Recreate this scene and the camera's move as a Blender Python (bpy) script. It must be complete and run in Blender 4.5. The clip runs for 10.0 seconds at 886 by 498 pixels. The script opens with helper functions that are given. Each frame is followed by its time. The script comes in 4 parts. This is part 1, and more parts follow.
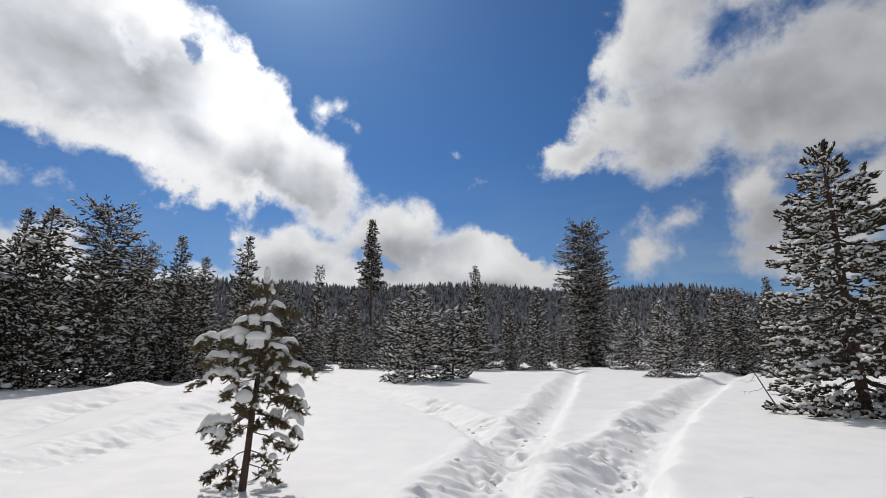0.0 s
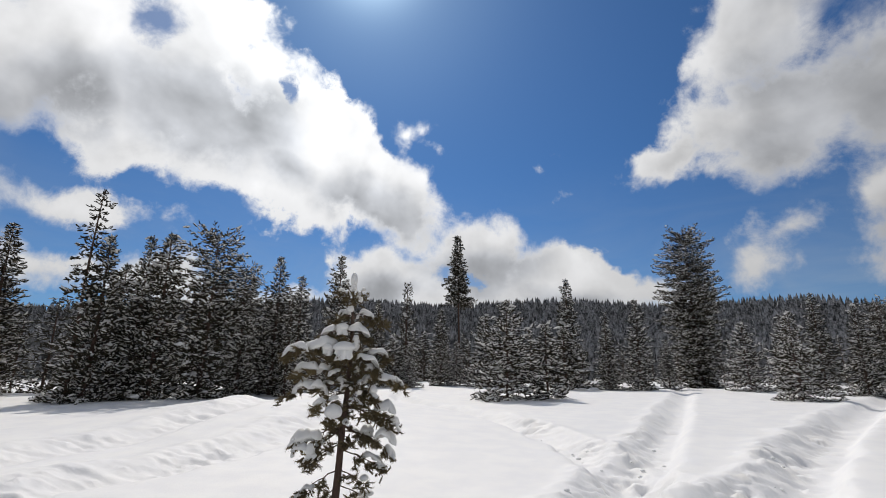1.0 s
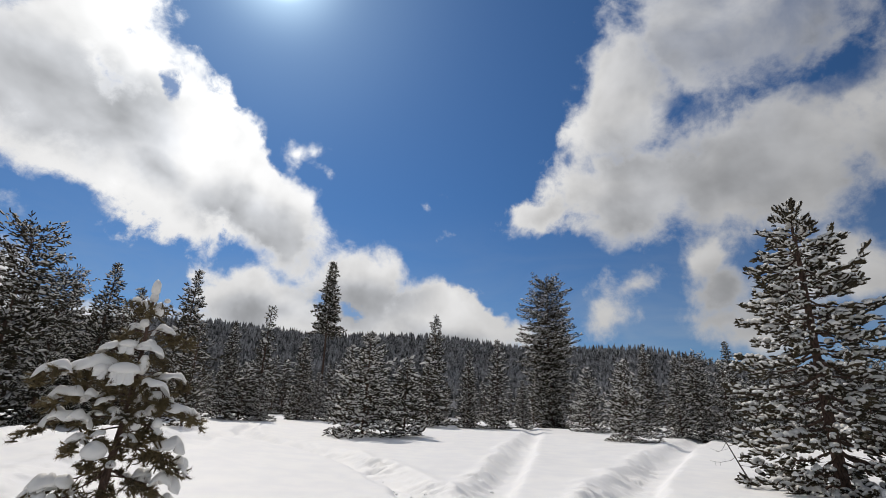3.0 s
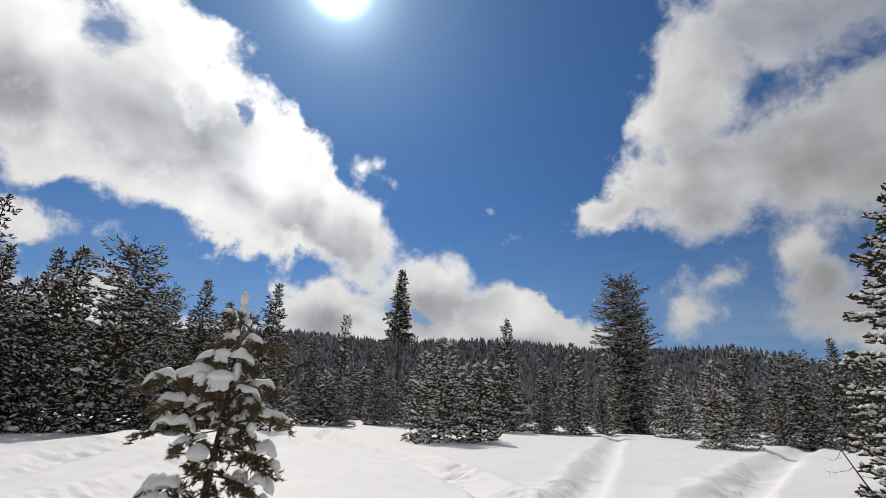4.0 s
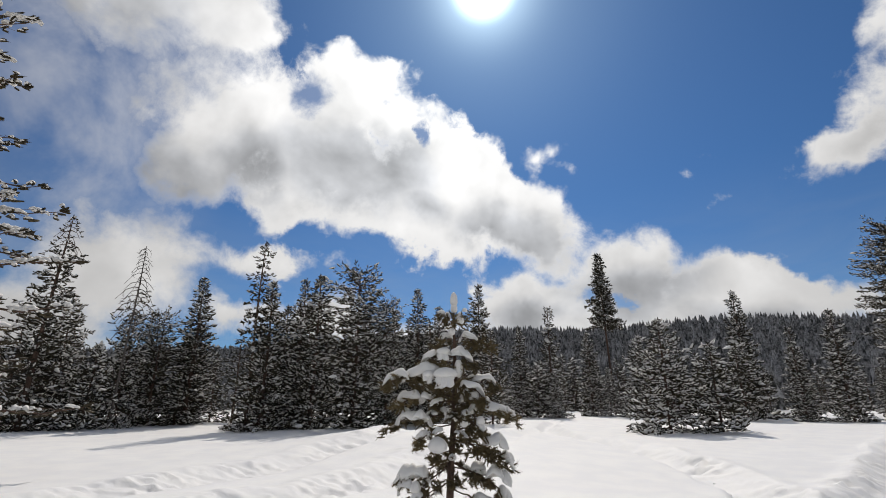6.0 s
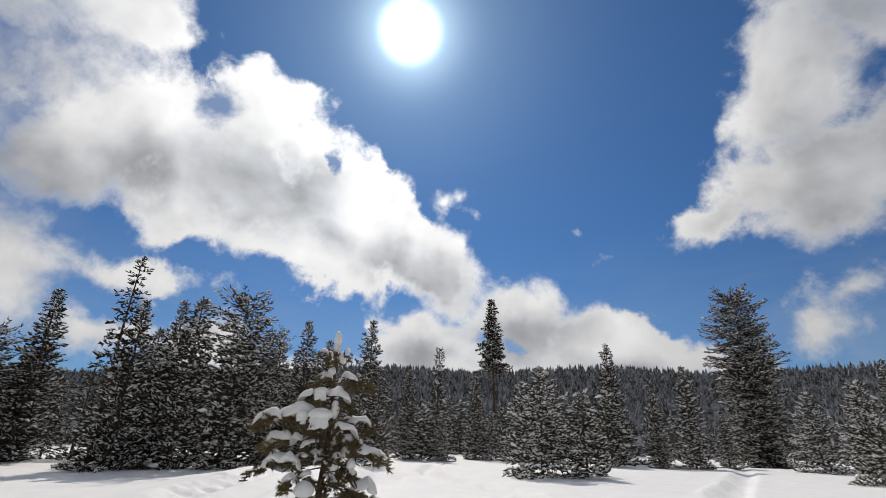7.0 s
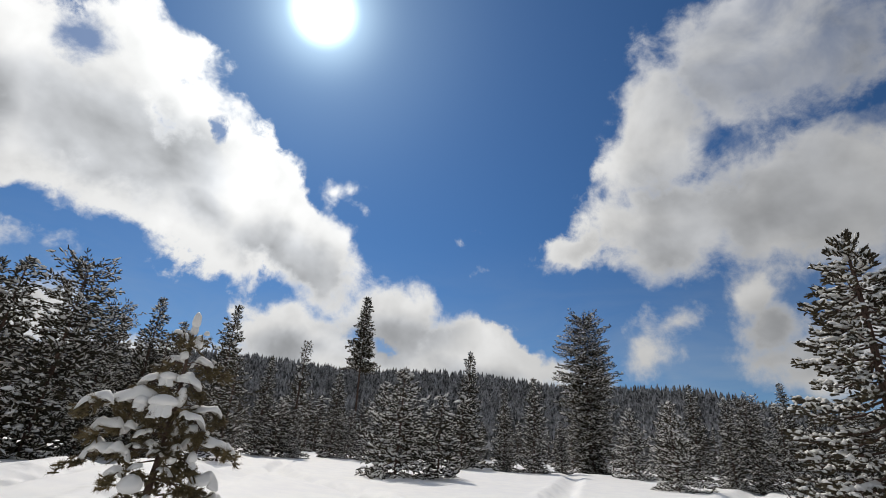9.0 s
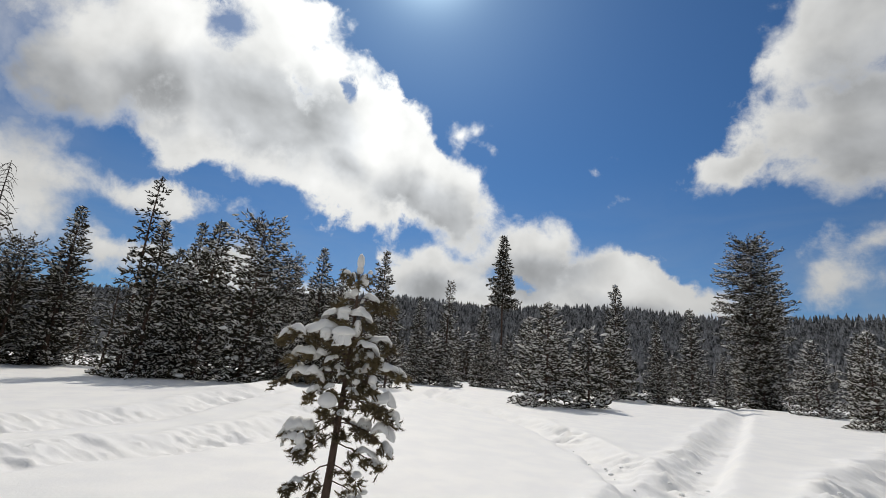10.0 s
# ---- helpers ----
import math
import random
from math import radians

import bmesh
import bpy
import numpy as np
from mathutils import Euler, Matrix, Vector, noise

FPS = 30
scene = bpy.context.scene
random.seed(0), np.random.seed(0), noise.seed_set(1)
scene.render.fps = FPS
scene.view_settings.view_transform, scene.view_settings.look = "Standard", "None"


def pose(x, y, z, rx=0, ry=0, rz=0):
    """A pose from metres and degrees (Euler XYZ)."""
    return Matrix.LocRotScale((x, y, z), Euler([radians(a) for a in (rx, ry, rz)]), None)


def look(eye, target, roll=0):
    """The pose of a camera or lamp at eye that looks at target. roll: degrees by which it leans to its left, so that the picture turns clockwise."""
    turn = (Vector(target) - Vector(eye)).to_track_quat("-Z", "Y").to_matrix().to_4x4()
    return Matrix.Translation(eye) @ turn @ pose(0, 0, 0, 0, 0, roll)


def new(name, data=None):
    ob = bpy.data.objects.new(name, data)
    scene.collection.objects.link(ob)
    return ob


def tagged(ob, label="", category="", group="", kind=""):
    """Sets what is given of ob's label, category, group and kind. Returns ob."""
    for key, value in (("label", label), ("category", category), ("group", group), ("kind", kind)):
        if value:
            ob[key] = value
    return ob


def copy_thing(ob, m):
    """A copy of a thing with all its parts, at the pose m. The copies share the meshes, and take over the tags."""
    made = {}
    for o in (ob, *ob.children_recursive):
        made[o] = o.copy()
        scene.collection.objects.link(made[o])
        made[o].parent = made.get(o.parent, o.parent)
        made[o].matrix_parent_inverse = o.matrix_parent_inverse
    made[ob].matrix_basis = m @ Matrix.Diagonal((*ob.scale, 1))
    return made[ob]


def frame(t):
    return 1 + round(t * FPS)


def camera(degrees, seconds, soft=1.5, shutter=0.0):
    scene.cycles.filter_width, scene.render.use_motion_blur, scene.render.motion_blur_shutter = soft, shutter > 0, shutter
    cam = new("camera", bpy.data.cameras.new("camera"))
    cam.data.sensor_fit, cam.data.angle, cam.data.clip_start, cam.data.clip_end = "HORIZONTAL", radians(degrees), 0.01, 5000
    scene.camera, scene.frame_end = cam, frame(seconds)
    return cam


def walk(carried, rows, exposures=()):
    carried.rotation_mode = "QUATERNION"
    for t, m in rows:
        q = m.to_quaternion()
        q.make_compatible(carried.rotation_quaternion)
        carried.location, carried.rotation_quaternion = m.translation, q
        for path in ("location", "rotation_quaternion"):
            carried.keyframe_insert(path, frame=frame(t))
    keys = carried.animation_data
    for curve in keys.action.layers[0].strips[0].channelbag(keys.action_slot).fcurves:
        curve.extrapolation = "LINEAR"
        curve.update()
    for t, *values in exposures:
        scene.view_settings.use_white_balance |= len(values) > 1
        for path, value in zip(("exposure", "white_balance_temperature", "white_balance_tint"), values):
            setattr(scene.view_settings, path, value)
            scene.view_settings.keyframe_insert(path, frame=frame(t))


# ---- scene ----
cam = camera(86.4, 10.0, soft=0.6)
PATH = [
    (0, (0.35, -0.953, 1.717), (0.271, 0.994, 2.165), -0.3),
    (0.5, (0.395, -0.673, 1.678), (0.116, 1.246, 2.17), -0.7),
    (1, (0.122, -0.225, 1.66), (-0.309, 1.658, 2.179), 0.3),
    (1.5, (0.074, -0.026, 1.725), (-0.367, 1.839, 2.295), 3.0),
    (2, (0.451, 0.162, 1.675), (0.403, 2.067, 2.282), 3.0),
    (2.2, (0.527, 0.247, 1.672), (0.545, 2.152, 2.279), 3.0),
    (3.3, (0.62, 0.34, 1.689), (0.683, 2.209, 2.397), 1.9),
    (3.5, (0.618, 0.323, 1.67), (0.655, 2.182, 2.406), 1.4),
    (4, (0.552, 0.398, 1.666), (0.335, 2.271, 2.335), 1.9),
    (4.5, (0.463, 0.508, 1.653), (-0.115, 2.321, 2.268), 1.6),
    (5, (0.335, 0.544, 1.632), (-0.604, 2.201, 2.242), 0.9),
    (5.2, (0.348, 0.544, 1.643), (-0.676, 2.153, 2.246), 0.4),
    (6.3, (0.406, 0.579, 1.663), (-0.475, 2.249, 2.323), -0.0),
    (6.5, (0.432, 0.583, 1.672), (-0.359, 2.286, 2.362), 0.7),
    (7, (0.613, 0.425, 1.685), (0.047, 2.179, 2.46), 1.3),
    (7.5, (0.588, 0.428, 1.69), (0.137, 2.198, 2.505), 1.2),
    (8, (0.561, 0.441, 1.686), (0.292, 2.239, 2.52), 1.7),
    (8.5, (0.59, 0.405, 1.69), (0.475, 2.221, 2.519), 2.8),
    (9, (0.59, 0.423, 1.682), (0.503, 2.258, 2.474), 3.5),
    (9.5, (0.556, 0.474, 1.675), (0.278, 2.344, 2.325), 4.0),
    (10, (0.437, 0.489, 1.605), (-0.196, 2.315, 2.118), 4.2),
]
walk(cam, [(t, look(eye, target, roll)) for t, eye, target, roll in PATH], [(0, -0.27, 6950, 11), (5.2, -0.29, 7160, 11), (8, -0.27, 7040, 11), (10, -0.30, 7150, 9)])

# ---- daylight: high sun ahead, blue sky with broken cumulus ----
SUN_AZ, SUN_EL = -24.0, 47.3
sun_way = Vector((math.sin(radians(SUN_AZ)) * math.cos(radians(SUN_EL)),
                  math.cos(radians(SUN_AZ)) * math.cos(radians(SUN_EL)), math.sin(radians(SUN_EL))))
sun = new("sun", bpy.data.lights.new("sun", "SUN"))
sun.data.energy, sun.data.angle, sun.data.color = 2.95, radians(0.53), (1.0, 0.97, 0.935)
sun.matrix_world = look(sun_way * 60, (0, 0, 0))


class Nodes:
    """Short hand for wiring a node tree."""

    def __init__(self, tree):
        self.tree = tree
        tree.nodes.clear()

    def add(self, kind, ins=(), **props):
        node = self.tree.nodes.new(kind)
        for key, value in props.items():
            setattr(node, key, value)
        for key, value in dict(ins).items():
            if isinstance(value, bpy.types.NodeSocket):
                self.tree.links.new(value, node.inputs[key])
            else:
                node.inputs[key].default_value = value
        return node

    def math(self, op, a, b=0.0, c=0.0):
        return self.add("ShaderNodeMath", {0: a, 1: b, 2: c}, operation=op).outputs[0]

    def ramp(self, value, lo, hi, to_lo=0.0, to_hi=1.0, smooth=True):
        return self.add("ShaderNodeMapRange", {0: value, 1: lo, 2: hi, 3: to_lo, 4: to_hi},
                        interpolation_type="SMOOTHSTEP" if smooth else "LINEAR").outputs[0]

    def mix(self, fac, a, b):
        node = self.add("ShaderNodeMix", data_type="RGBA")
        for key, value in ((0, fac), (6, a), (7, b)):
            if isinstance(value, bpy.types.NodeSocket):
                self.tree.links.new(value, node.inputs[key])
            else:
                node.inputs[key].default_value = value
        return node.outputs[2]

    def noise(self, vector, scale, detail=4.0, rough=0.55, curl=0.0):
        return self.add("ShaderNodeTexNoise", {"Vector": vector, "Scale": scale, "Detail": detail, "Roughness": rough, "Distortion": curl})


# clouds: azimuth from +y, height above the horizon, half width, half height, turn (degrees)
CLOUDS_LEFT = [(-21, 21.8, 12, 5.8, -32), (-32, 25, 13, 8.0, -24), (-46, 28.5, 14, 8.5, -15), (-58, 30.5, 11.5, 9, -10),
               (-78, 38, 14, 5, 0), (-61, 25.5, 7, 5.5, -5), (-42, 36.5, 8, 5, -10), (-27.5, 28, 7, 4.2, -35), (-36.5, 33.5, 7, 4.5, -35), (-52, 15.3, 8, 2.2, 4), (-54, 10, 5.5, 2.4, 0), (-45, 9.5, 5, 2.6, 0), (-40, 7.5, 5, 1.8, 0), (-66, 13, 10, 7.5, 15),
               (-72, 7, 8, 5, 0), (-100, 22, 20, 12, 0), (-62, 41, 10, 5, 0), (-69, 40, 10, 7, 0)]
CLOUDS_LOW = [(-20.5, 11.5, 8, 4.2, 0), (-8.5, 13.0, 8, 6.4, -8), (2, 10.5, 11, 5.2, -20), (-30, 8, 8, 2.5, 0), (10, 8.6, 6, 2.4, -10), (-14, 9, 14, 6, 0),
              (-17.0, 28.6, 2.0, 1.8, 0), (-15.2, 29.6, 1.5, 1.3, 0), (-14.0, 28.0, 1.3, 1.0, 0), (3.4, 21.2, 2.8, 0.6, 15), (-1.4, 24.2, 1.1, 0.5, 0)]
CLOUDS_RIGHT = [(15.5, 23.6, 7.5, 3.0, 12), (25, 25, 11, 6.5, 0), (38, 25, 13, 8, 0), (25, 35, 7, 10, -12), (40, 40, 14, 8, 0),
                (53, 26, 10, 8, 0), (21.5, 11.5, 4.5, 3.1, 40), (24.5, 14.5, 2.5, 1.2, 10), (32.2, 17.2, 3.4, 3.4, -25), (33.4, 13.5, 4.0, 3.6, 10), (33.5, 10.0, 4.0, 2.6, 0), (37, 10, 5, 3.4, 0), (44, 14, 6, 4, 0), (60, 14, 12, 8, 0), (100, 25, 24, 14, 0)]
GAPS = [(-12.8, 12.2, 1.7, 1.7, 0), (-8.8, 11.6, 1.5, 1.0, 0), (-33.6, 31.9, 1.0, 2.0, 15), (-48.0, 34.8, 3.4, 2.6, 20), (32.5, 32.6, 4.6, 2.2, -14), (47, 31, 5, 2.0, 0)]
SHADED = [(-23.5, 20.3, 8.5, 3.2, -18), (-43, 27, 10, 4.8, -10), (-33, 23.5, 6, 2.6, -15), (-55, 26, 7, 4, 0), (-64, 23, 8, 5, 0),
          (29, 22.5, 10, 4, 0), (39, 25, 10, 6, 0), (47, 22, 9, 6, 0), (3, 8.5, 7, 2.0, -10), (35, 13, 6, 4, 0), (40, 37, 9, 5, 0), (-76, 36, 14, 7, 0), (49, 36, 11, 9, 0), (33, 38, 10, 5, 0), (30, 29, 9, 3.5, 0), (-38, 27.5, 10, 4.0, -20), (-8, 12.5, 7, 2.6, 0), (-18.5, 10.0, 5, 2.0, 0), (-26.0, 20.5, 7.0, 2.8, -18), (-21.5, 18.5, 5.0, 2.2, -15)]

world = bpy.data.worlds.new("winter_sky")
scene.world = world
world.use_nodes = True
n = Nodes(world.node_tree)
way = n.add("ShaderNodeTexCoord").outputs["Generated"]
sky = n.add("ShaderNodeTexSky", sky_type="NISHITA", sun_disc=False, sun_elevation=radians(SUN_EL), sun_rotation=radians(SUN_AZ),
            altitude=1900.0, air_density=1.0, dust_density=0.15, ozone_density=3.0).outputs[0]
xyz = n.add("ShaderNodeSeparateXYZ", {0: way})
azimuth = n.math("MULTIPLY", n.math("ARCTAN2", xyz.outputs[0], xyz.outputs[1]), 57.2958)
height = n.math("MULTIPLY", n.math("ARCSINE", xyz.outputs[2]), 57.2958)
warp = n.noise(way, 6.0, 4.0)
flat = n.add("ShaderNodeCombineXYZ", {0: azimuth, 1: height, 2: 0.0}).outputs[0]
shift = n.add("ShaderNodeVectorMath", {0: warp.outputs["Color"], 1: (0.5, 0.5, 0.5)}, operation="SUBTRACT").outputs[0]
shift = n.add("ShaderNodeVectorMath", {0: shift, 1: (8.0, 7.0, 0.0)}, operation="MULTIPLY").outputs[0]
flat = n.add("ShaderNodeVectorMath", {0: flat, 1: shift}, operation="ADD").outputs[0]


def patches(spots, even=True, where=flat):
    """A field that is 1 in the middle of each spot and falls to 0 at its rim."""
    out = None
    for az, el, wide, tall, turn in spots:
        spot = n.add("ShaderNodeMapping", {"Vector": where, "Location": (az, el, 0), "Rotation": (0, 0, radians(turn)), "Scale": (wide, tall, 1)},
                     vector_type="TEXTURE").outputs[0]
        body = n.math("SUBTRACT", 1.0, n.add("ShaderNodeVectorMath", {0: spot}, operation="LENGTH").outputs["Value"])
        if even:
            body = n.math("MULTIPLY", body, min(1.0, tall / 5.0))
        out = body if out is None else n.math("SMOOTH_MAX", out, body, 0.15)
    return out


field = patches(CLOUDS_LEFT + CLOUDS_LOW + CLOUDS_RIGHT)
# the same broken cover goes on overhead and behind
rest = n.math("MULTIPLY", n.math("SUBTRACT", n.noise(way, 2.2, 3.0).outputs["Fac"], 0.42), 3.0)
beyond = n.math("MAXIMUM", n.ramp(height, 54.0, 66.0), n.ramp(n.math("ABSOLUTE", n.math("ADD", azimuth, 12.0)), 70.0, 85.0))
field = n.math("MAXIMUM", field, n.math("SUBTRACT", rest, n.math("MULTIPLY", n.math("SUBTRACT", 1.0, beyond), 4.0)))
billow = n.noise(way, 10.0, 10.0, 0.60, 0.2).outputs["Fac"]
fine = n.math("SUBTRACT", n.noise(way, 34.0, 8.0, 0.66, 0.35).outputs["Fac"], 0.5)
torn = n.add("ShaderNodeVectorMath", {0: n.noise(way, 21.0, 6.0, 0.65, 0.2).outputs["Color"], 1: (0.5, 0.5, 0.5)}, operation="SUBTRACT").outputs[0]
torn = n.add("ShaderNodeVectorMath", {0: torn, 1: (3.6, 3.6, 0.0)}, operation="MULTIPLY").outputs[0]
torn = n.add("ShaderNodeVectorMath", {0: torn, 1: flat}, operation="ADD").outputs[0]
holes = n.ramp(patches(GAPS, False, torn), 0.0, 0.75)
sunward = n.add("ShaderNodeVectorMath", {0: way, 1: tuple(sun_way * 0.045)}, operation="ADD").outputs[0]
swell = n.noise(way, 6.5, 5.0, 0.48, 0.15).outputs["Fac"]
swell_up = n.noise(sunward, 6.5, 4.0, 0.45, 0.15).outputs["Fac"]
soft = n.noise(way, 4.0, 3.0, 0.5).outputs["Fac"]
dense = n.math("ADD", field, n.math("MULTIPLY", n.math("SUBTRACT", billow, 0.5), 1.25))
dense = n.math("ADD", dense, n.math("MULTIPLY", fine, 0.36))
veil = n.ramp(n.math("SUBTRACT", soft, n.math("MULTIPLY", n.math("SUBTRACT", height, 24.0), 0.004)), 0.42, 0.60)
edge = n.math("MAXIMUM", n.math("MULTIPLY", veil, 0.26), n.ramp(azimuth, 5.0, 25.0, 0.0, 0.32))
edge = n.math("MAXIMUM", edge, n.ramp(azimuth, -48.0, -62.0, 0.0, 0.5))
cover = n.ramp(dense, -0.06, n.math("ADD", 0.11, edge))
cover = n.math("MULTIPLY", cover, n.math("SUBTRACT", 1.0, n.math("MULTIPLY", holes, n.ramp(azimuth, -5.0, 20.0, 0.85, 0.6))))
thin = n.math("MULTIPLY", n.math("MULTIPLY", n.ramp(height, 26.0, 42.0), n.ramp(azimuth, 22.0, 48.0)), n.ramp(n.noise(way, 7.0, 5.0, 0.55, 0.5).outputs["Fac"], 0.32, 0.62, 0.15, 0.72))
cover = n.math("MULTIPLY", cover, n.math("SUBTRACT", 1.0, thin))
# a thin uneven veil of cloud drawn out to the left of the great one
drift = n.math("MULTIPLY", n.ramp(azimuth, -56.0, -70.0), n.math("MULTIPLY", n.ramp(height, 10.0, 20.0), n.ramp(n.noise(way, 4.2, 6.0, 0.58, 0.3).outputs["Fac"], 0.36, 0.66, 0.05, 0.55)))
cover = n.math("MAXIMUM", cover, drift)
near_sun = n.math("MAXIMUM", n.add("ShaderNodeVectorMath", {0: way, 1: tuple(sun_way)}, operation="DOT_PRODUCT").outputs["Value"], 0.0)
lit = n.ramp(n.math("POWER", near_sun, 4.0), 0.0, 0.85, 0.57, 1.25, False)
thick = n.ramp(dense, 0.05, 0.5)
grey = n.ramp(n.math("ADD", patches(SHADED, False), n.math("MULTIPLY", n.math("SUBTRACT", soft, 0.5), 2.0)), -0.55, 0.85)
grey = n.math("MULTIPLY", n.math("MULTIPLY", grey, thick), n.ramp(azimuth, -5.0, 20.0, 0.52, 0.36))
relief = n.math("MULTIPLY", n.math("MULTIPLY", n.math("SUBTRACT", swell, swell_up), 1.0), thick)
tone = n.math("MULTIPLY", lit, n.math("ADD", n.math("SUBTRACT", 1.0, grey), relief))
cloud_tint = n.mix(n.ramp(grey, 0.0, 0.4), (0.95, 1.0, 1.075, 1), (0.925, 1.0, 1.125, 1))
cloud = n.add("ShaderNodeVectorMath", {0: cloud_tint, "Scale": tone}, operation="SCALE").outputs[0]
sky_col = n.add("ShaderNodeVectorMath", {0: sky, 1: (0.041, 0.077, 0.108)}, operation="MULTIPLY").outputs[0]
# the air is deepest blue at a right angle to the sun
sky_col = n.add("ShaderNodeVectorMath", {0: sky_col, "Scale": n.ramp(near_sun, 0.5, 0.97, 0.70, 1.0, False)}, operation="SCALE").outputs[0]
# thin haze and drawn-out veils low in the sky
drawn = n.add("ShaderNodeVectorMath", {0: way, 1: (1.0, 1.0, 3.0)}, operation="MULTIPLY").outputs[0]
haze = n.math("MULTIPLY", n.ramp(height, 26.0, 3.0), n.ramp(n.noise(drawn, 3.5, 5.0, 0.6, 0.6).outputs["Fac"], 0.3, 0.75, 0.12, 0.42))
sky_col = n.mix(haze, sky_col, (0.42, 0.50, 0.60, 1))
whole = n.mix(cover, sky_col, cloud)
# the sun's own disc and its bright surround in the air
disc = n.math("MULTIPLY", n.math("POWER", n.ramp(near_sun, math.cos(radians(4.4)), math.cos(radians(0.5)), smooth=False), 2.6), 3.4)
aureole = n.math("ADD", n.math("MULTIPLY", n.math("POWER", near_sun, 330.0), 1.05), n.math("MULTIPLY", n.math("POWER", near_sun, 50.0), 0.20))
aureole = n.math("ADD", aureole, n.math("MULTIPLY", n.math("POWER", near_sun, 12.0), 0.075))
glow = n.add("ShaderNodeVectorMath", {0: (0.74, 1.0, 1.15), "Scale": n.math("ADD", disc, aureole)}, operation="SCALE").outputs[0]
whole = n.add("ShaderNodeVectorMath", {0: whole, 1: glow}, operation="ADD").outputs[0]
back = n.add("ShaderNodeBackground", {"Color": whole, "Strength": 1.0})
n.tree.links.new(back.outputs[0], n.add("ShaderNodeOutputWorld").inputs[0])


# ---- materials ----
def material(name):
    mat = bpy.data.materials.new(name)
    mat.use_nodes = True
    nodes = Nodes(mat.node_tree)
    shader = nodes.add("ShaderNodeBsdfPrincipled")
    nodes.tree.links.new(shader.outputs[0], nodes.add("ShaderNodeOutputMaterial").inputs[0])
    return mat, nodes, shader


def wire(nodes, shader, **ins):
    for key, value in ins.items():
        key = key.replace("_", " ")
        if isinstance(value, bpy.types.NodeSocket):
            nodes.tree.links.new(value, shader.inputs[key])
        else:
            shader.inputs[key].default_value = value


def snow_material(name, grain, strength, tint=(1.0, 1.0, 1.0)):
    mat, m, shader = material(name)
    where = m.add("ShaderNodeTexCoord").outputs["Object"]
    fine = m.noise(where, grain, 5.0, 0.65).outputs["Fac"]
    wide = m.noise(where, grain * 0.06, 3.0).outputs["Fac"]
    tone = m.mix(m.ramp(wide, 0.3, 0.7), (0.84 * tint[0], 0.84 * tint[1], 0.84 * tint[2], 1), (0.90 * tint[0], 0.895 * tint[1], 0.875 * tint[2], 1))
    tone = m.mix(m.ramp(fine, 0.55, 0.8, 0.0, 0.12), tone, (0.70, 0.72, 0.76, 1))
    bump = m.add("ShaderNodeBump", {"Height": m.math("ADD", fine, m.math("MULTIPLY", wide, 2.0)), "Strength": strength, "Distance": 0.02})
    wire(m, shader, Base_Color=tone, Roughness=0.62, Specular_IOR_Level=0.25, Normal=bump.outputs[0])
    return mat


def bark_material(name, dark, light):
    mat, m, shader = material(name)
    where = m.add("ShaderNodeTexCoord").outputs["Object"]
    long = m.add("ShaderNodeVectorMath", {0: where, 1: (1.0, 1.0, 0.25)}, operation="MULTIPLY").outputs[0]
    plates = m.add("ShaderNodeTexVoronoi", {"Vector": long, "Scale": 26.0}).outputs["Distance"]
    fine = m.noise(where, 60.0, 5.0).outputs["Fac"]
    tone = m.mix(m.ramp(m.math("ADD", plates, m.math("MULTIPLY", fine, 0.5)), 0.2, 0.9), dark, light)
    bump = m.add("ShaderNodeBump", {"Height": m.math("SUBTRACT", fine, plates), "Strength": 0.7, "Distance": 0.02})
    wire(m, shader, Base_Color=tone, Roughness=0.88, Specular_IOR_Level=0.2, Normal=bump.outputs[0])
    return mat


def needle_material(name, deep, fresh, through_light=0.2, rime=0.0):
    mat, m, shader = material(name)
    where = m.add("ShaderNodeTexCoord").outputs["Object"]
    patch = m.noise(where, 1.7, 3.0).outputs["Fac"]
    each = m.add("ShaderNodeNewGeometry").outputs["Random Per Island"]
    tree_tone = m.add("ShaderNodeObjectInfo").outputs["Random"]
    pick = m.math("ADD", m.math("MULTIPLY", each, 0.5), m.math("ADD", m.ramp(patch, 0.35, 0.7, 0.0, 0.4), m.math("MULTIPLY", tree_tone, 0.2)))
    tone = m.mix(m.ramp(pick, 0.1, 1.0, smooth=False), deep, fresh)
    if rime:
        tone = m.mix(m.math("GREATER_THAN", m.math("FRACT", m.math("MULTIPLY", each, 57.0)), 1.0 - rime), tone, (0.50, 0.485, 0.46, 1))
    wire(m, shader, Base_Color=tone, Roughness=0.55, Specular_IOR_Level=0.3)
    glow_through = m.add("ShaderNodeBsdfTranslucent", {"Color": tone})
    both = m.add("ShaderNodeMixShader", {0: through_light, 1: shader.outputs[0], 2: glow_through.outputs[0]})
    m.tree.links.new(both.outputs[0], m.tree.nodes["Material Output"].inputs[0])
    return mat


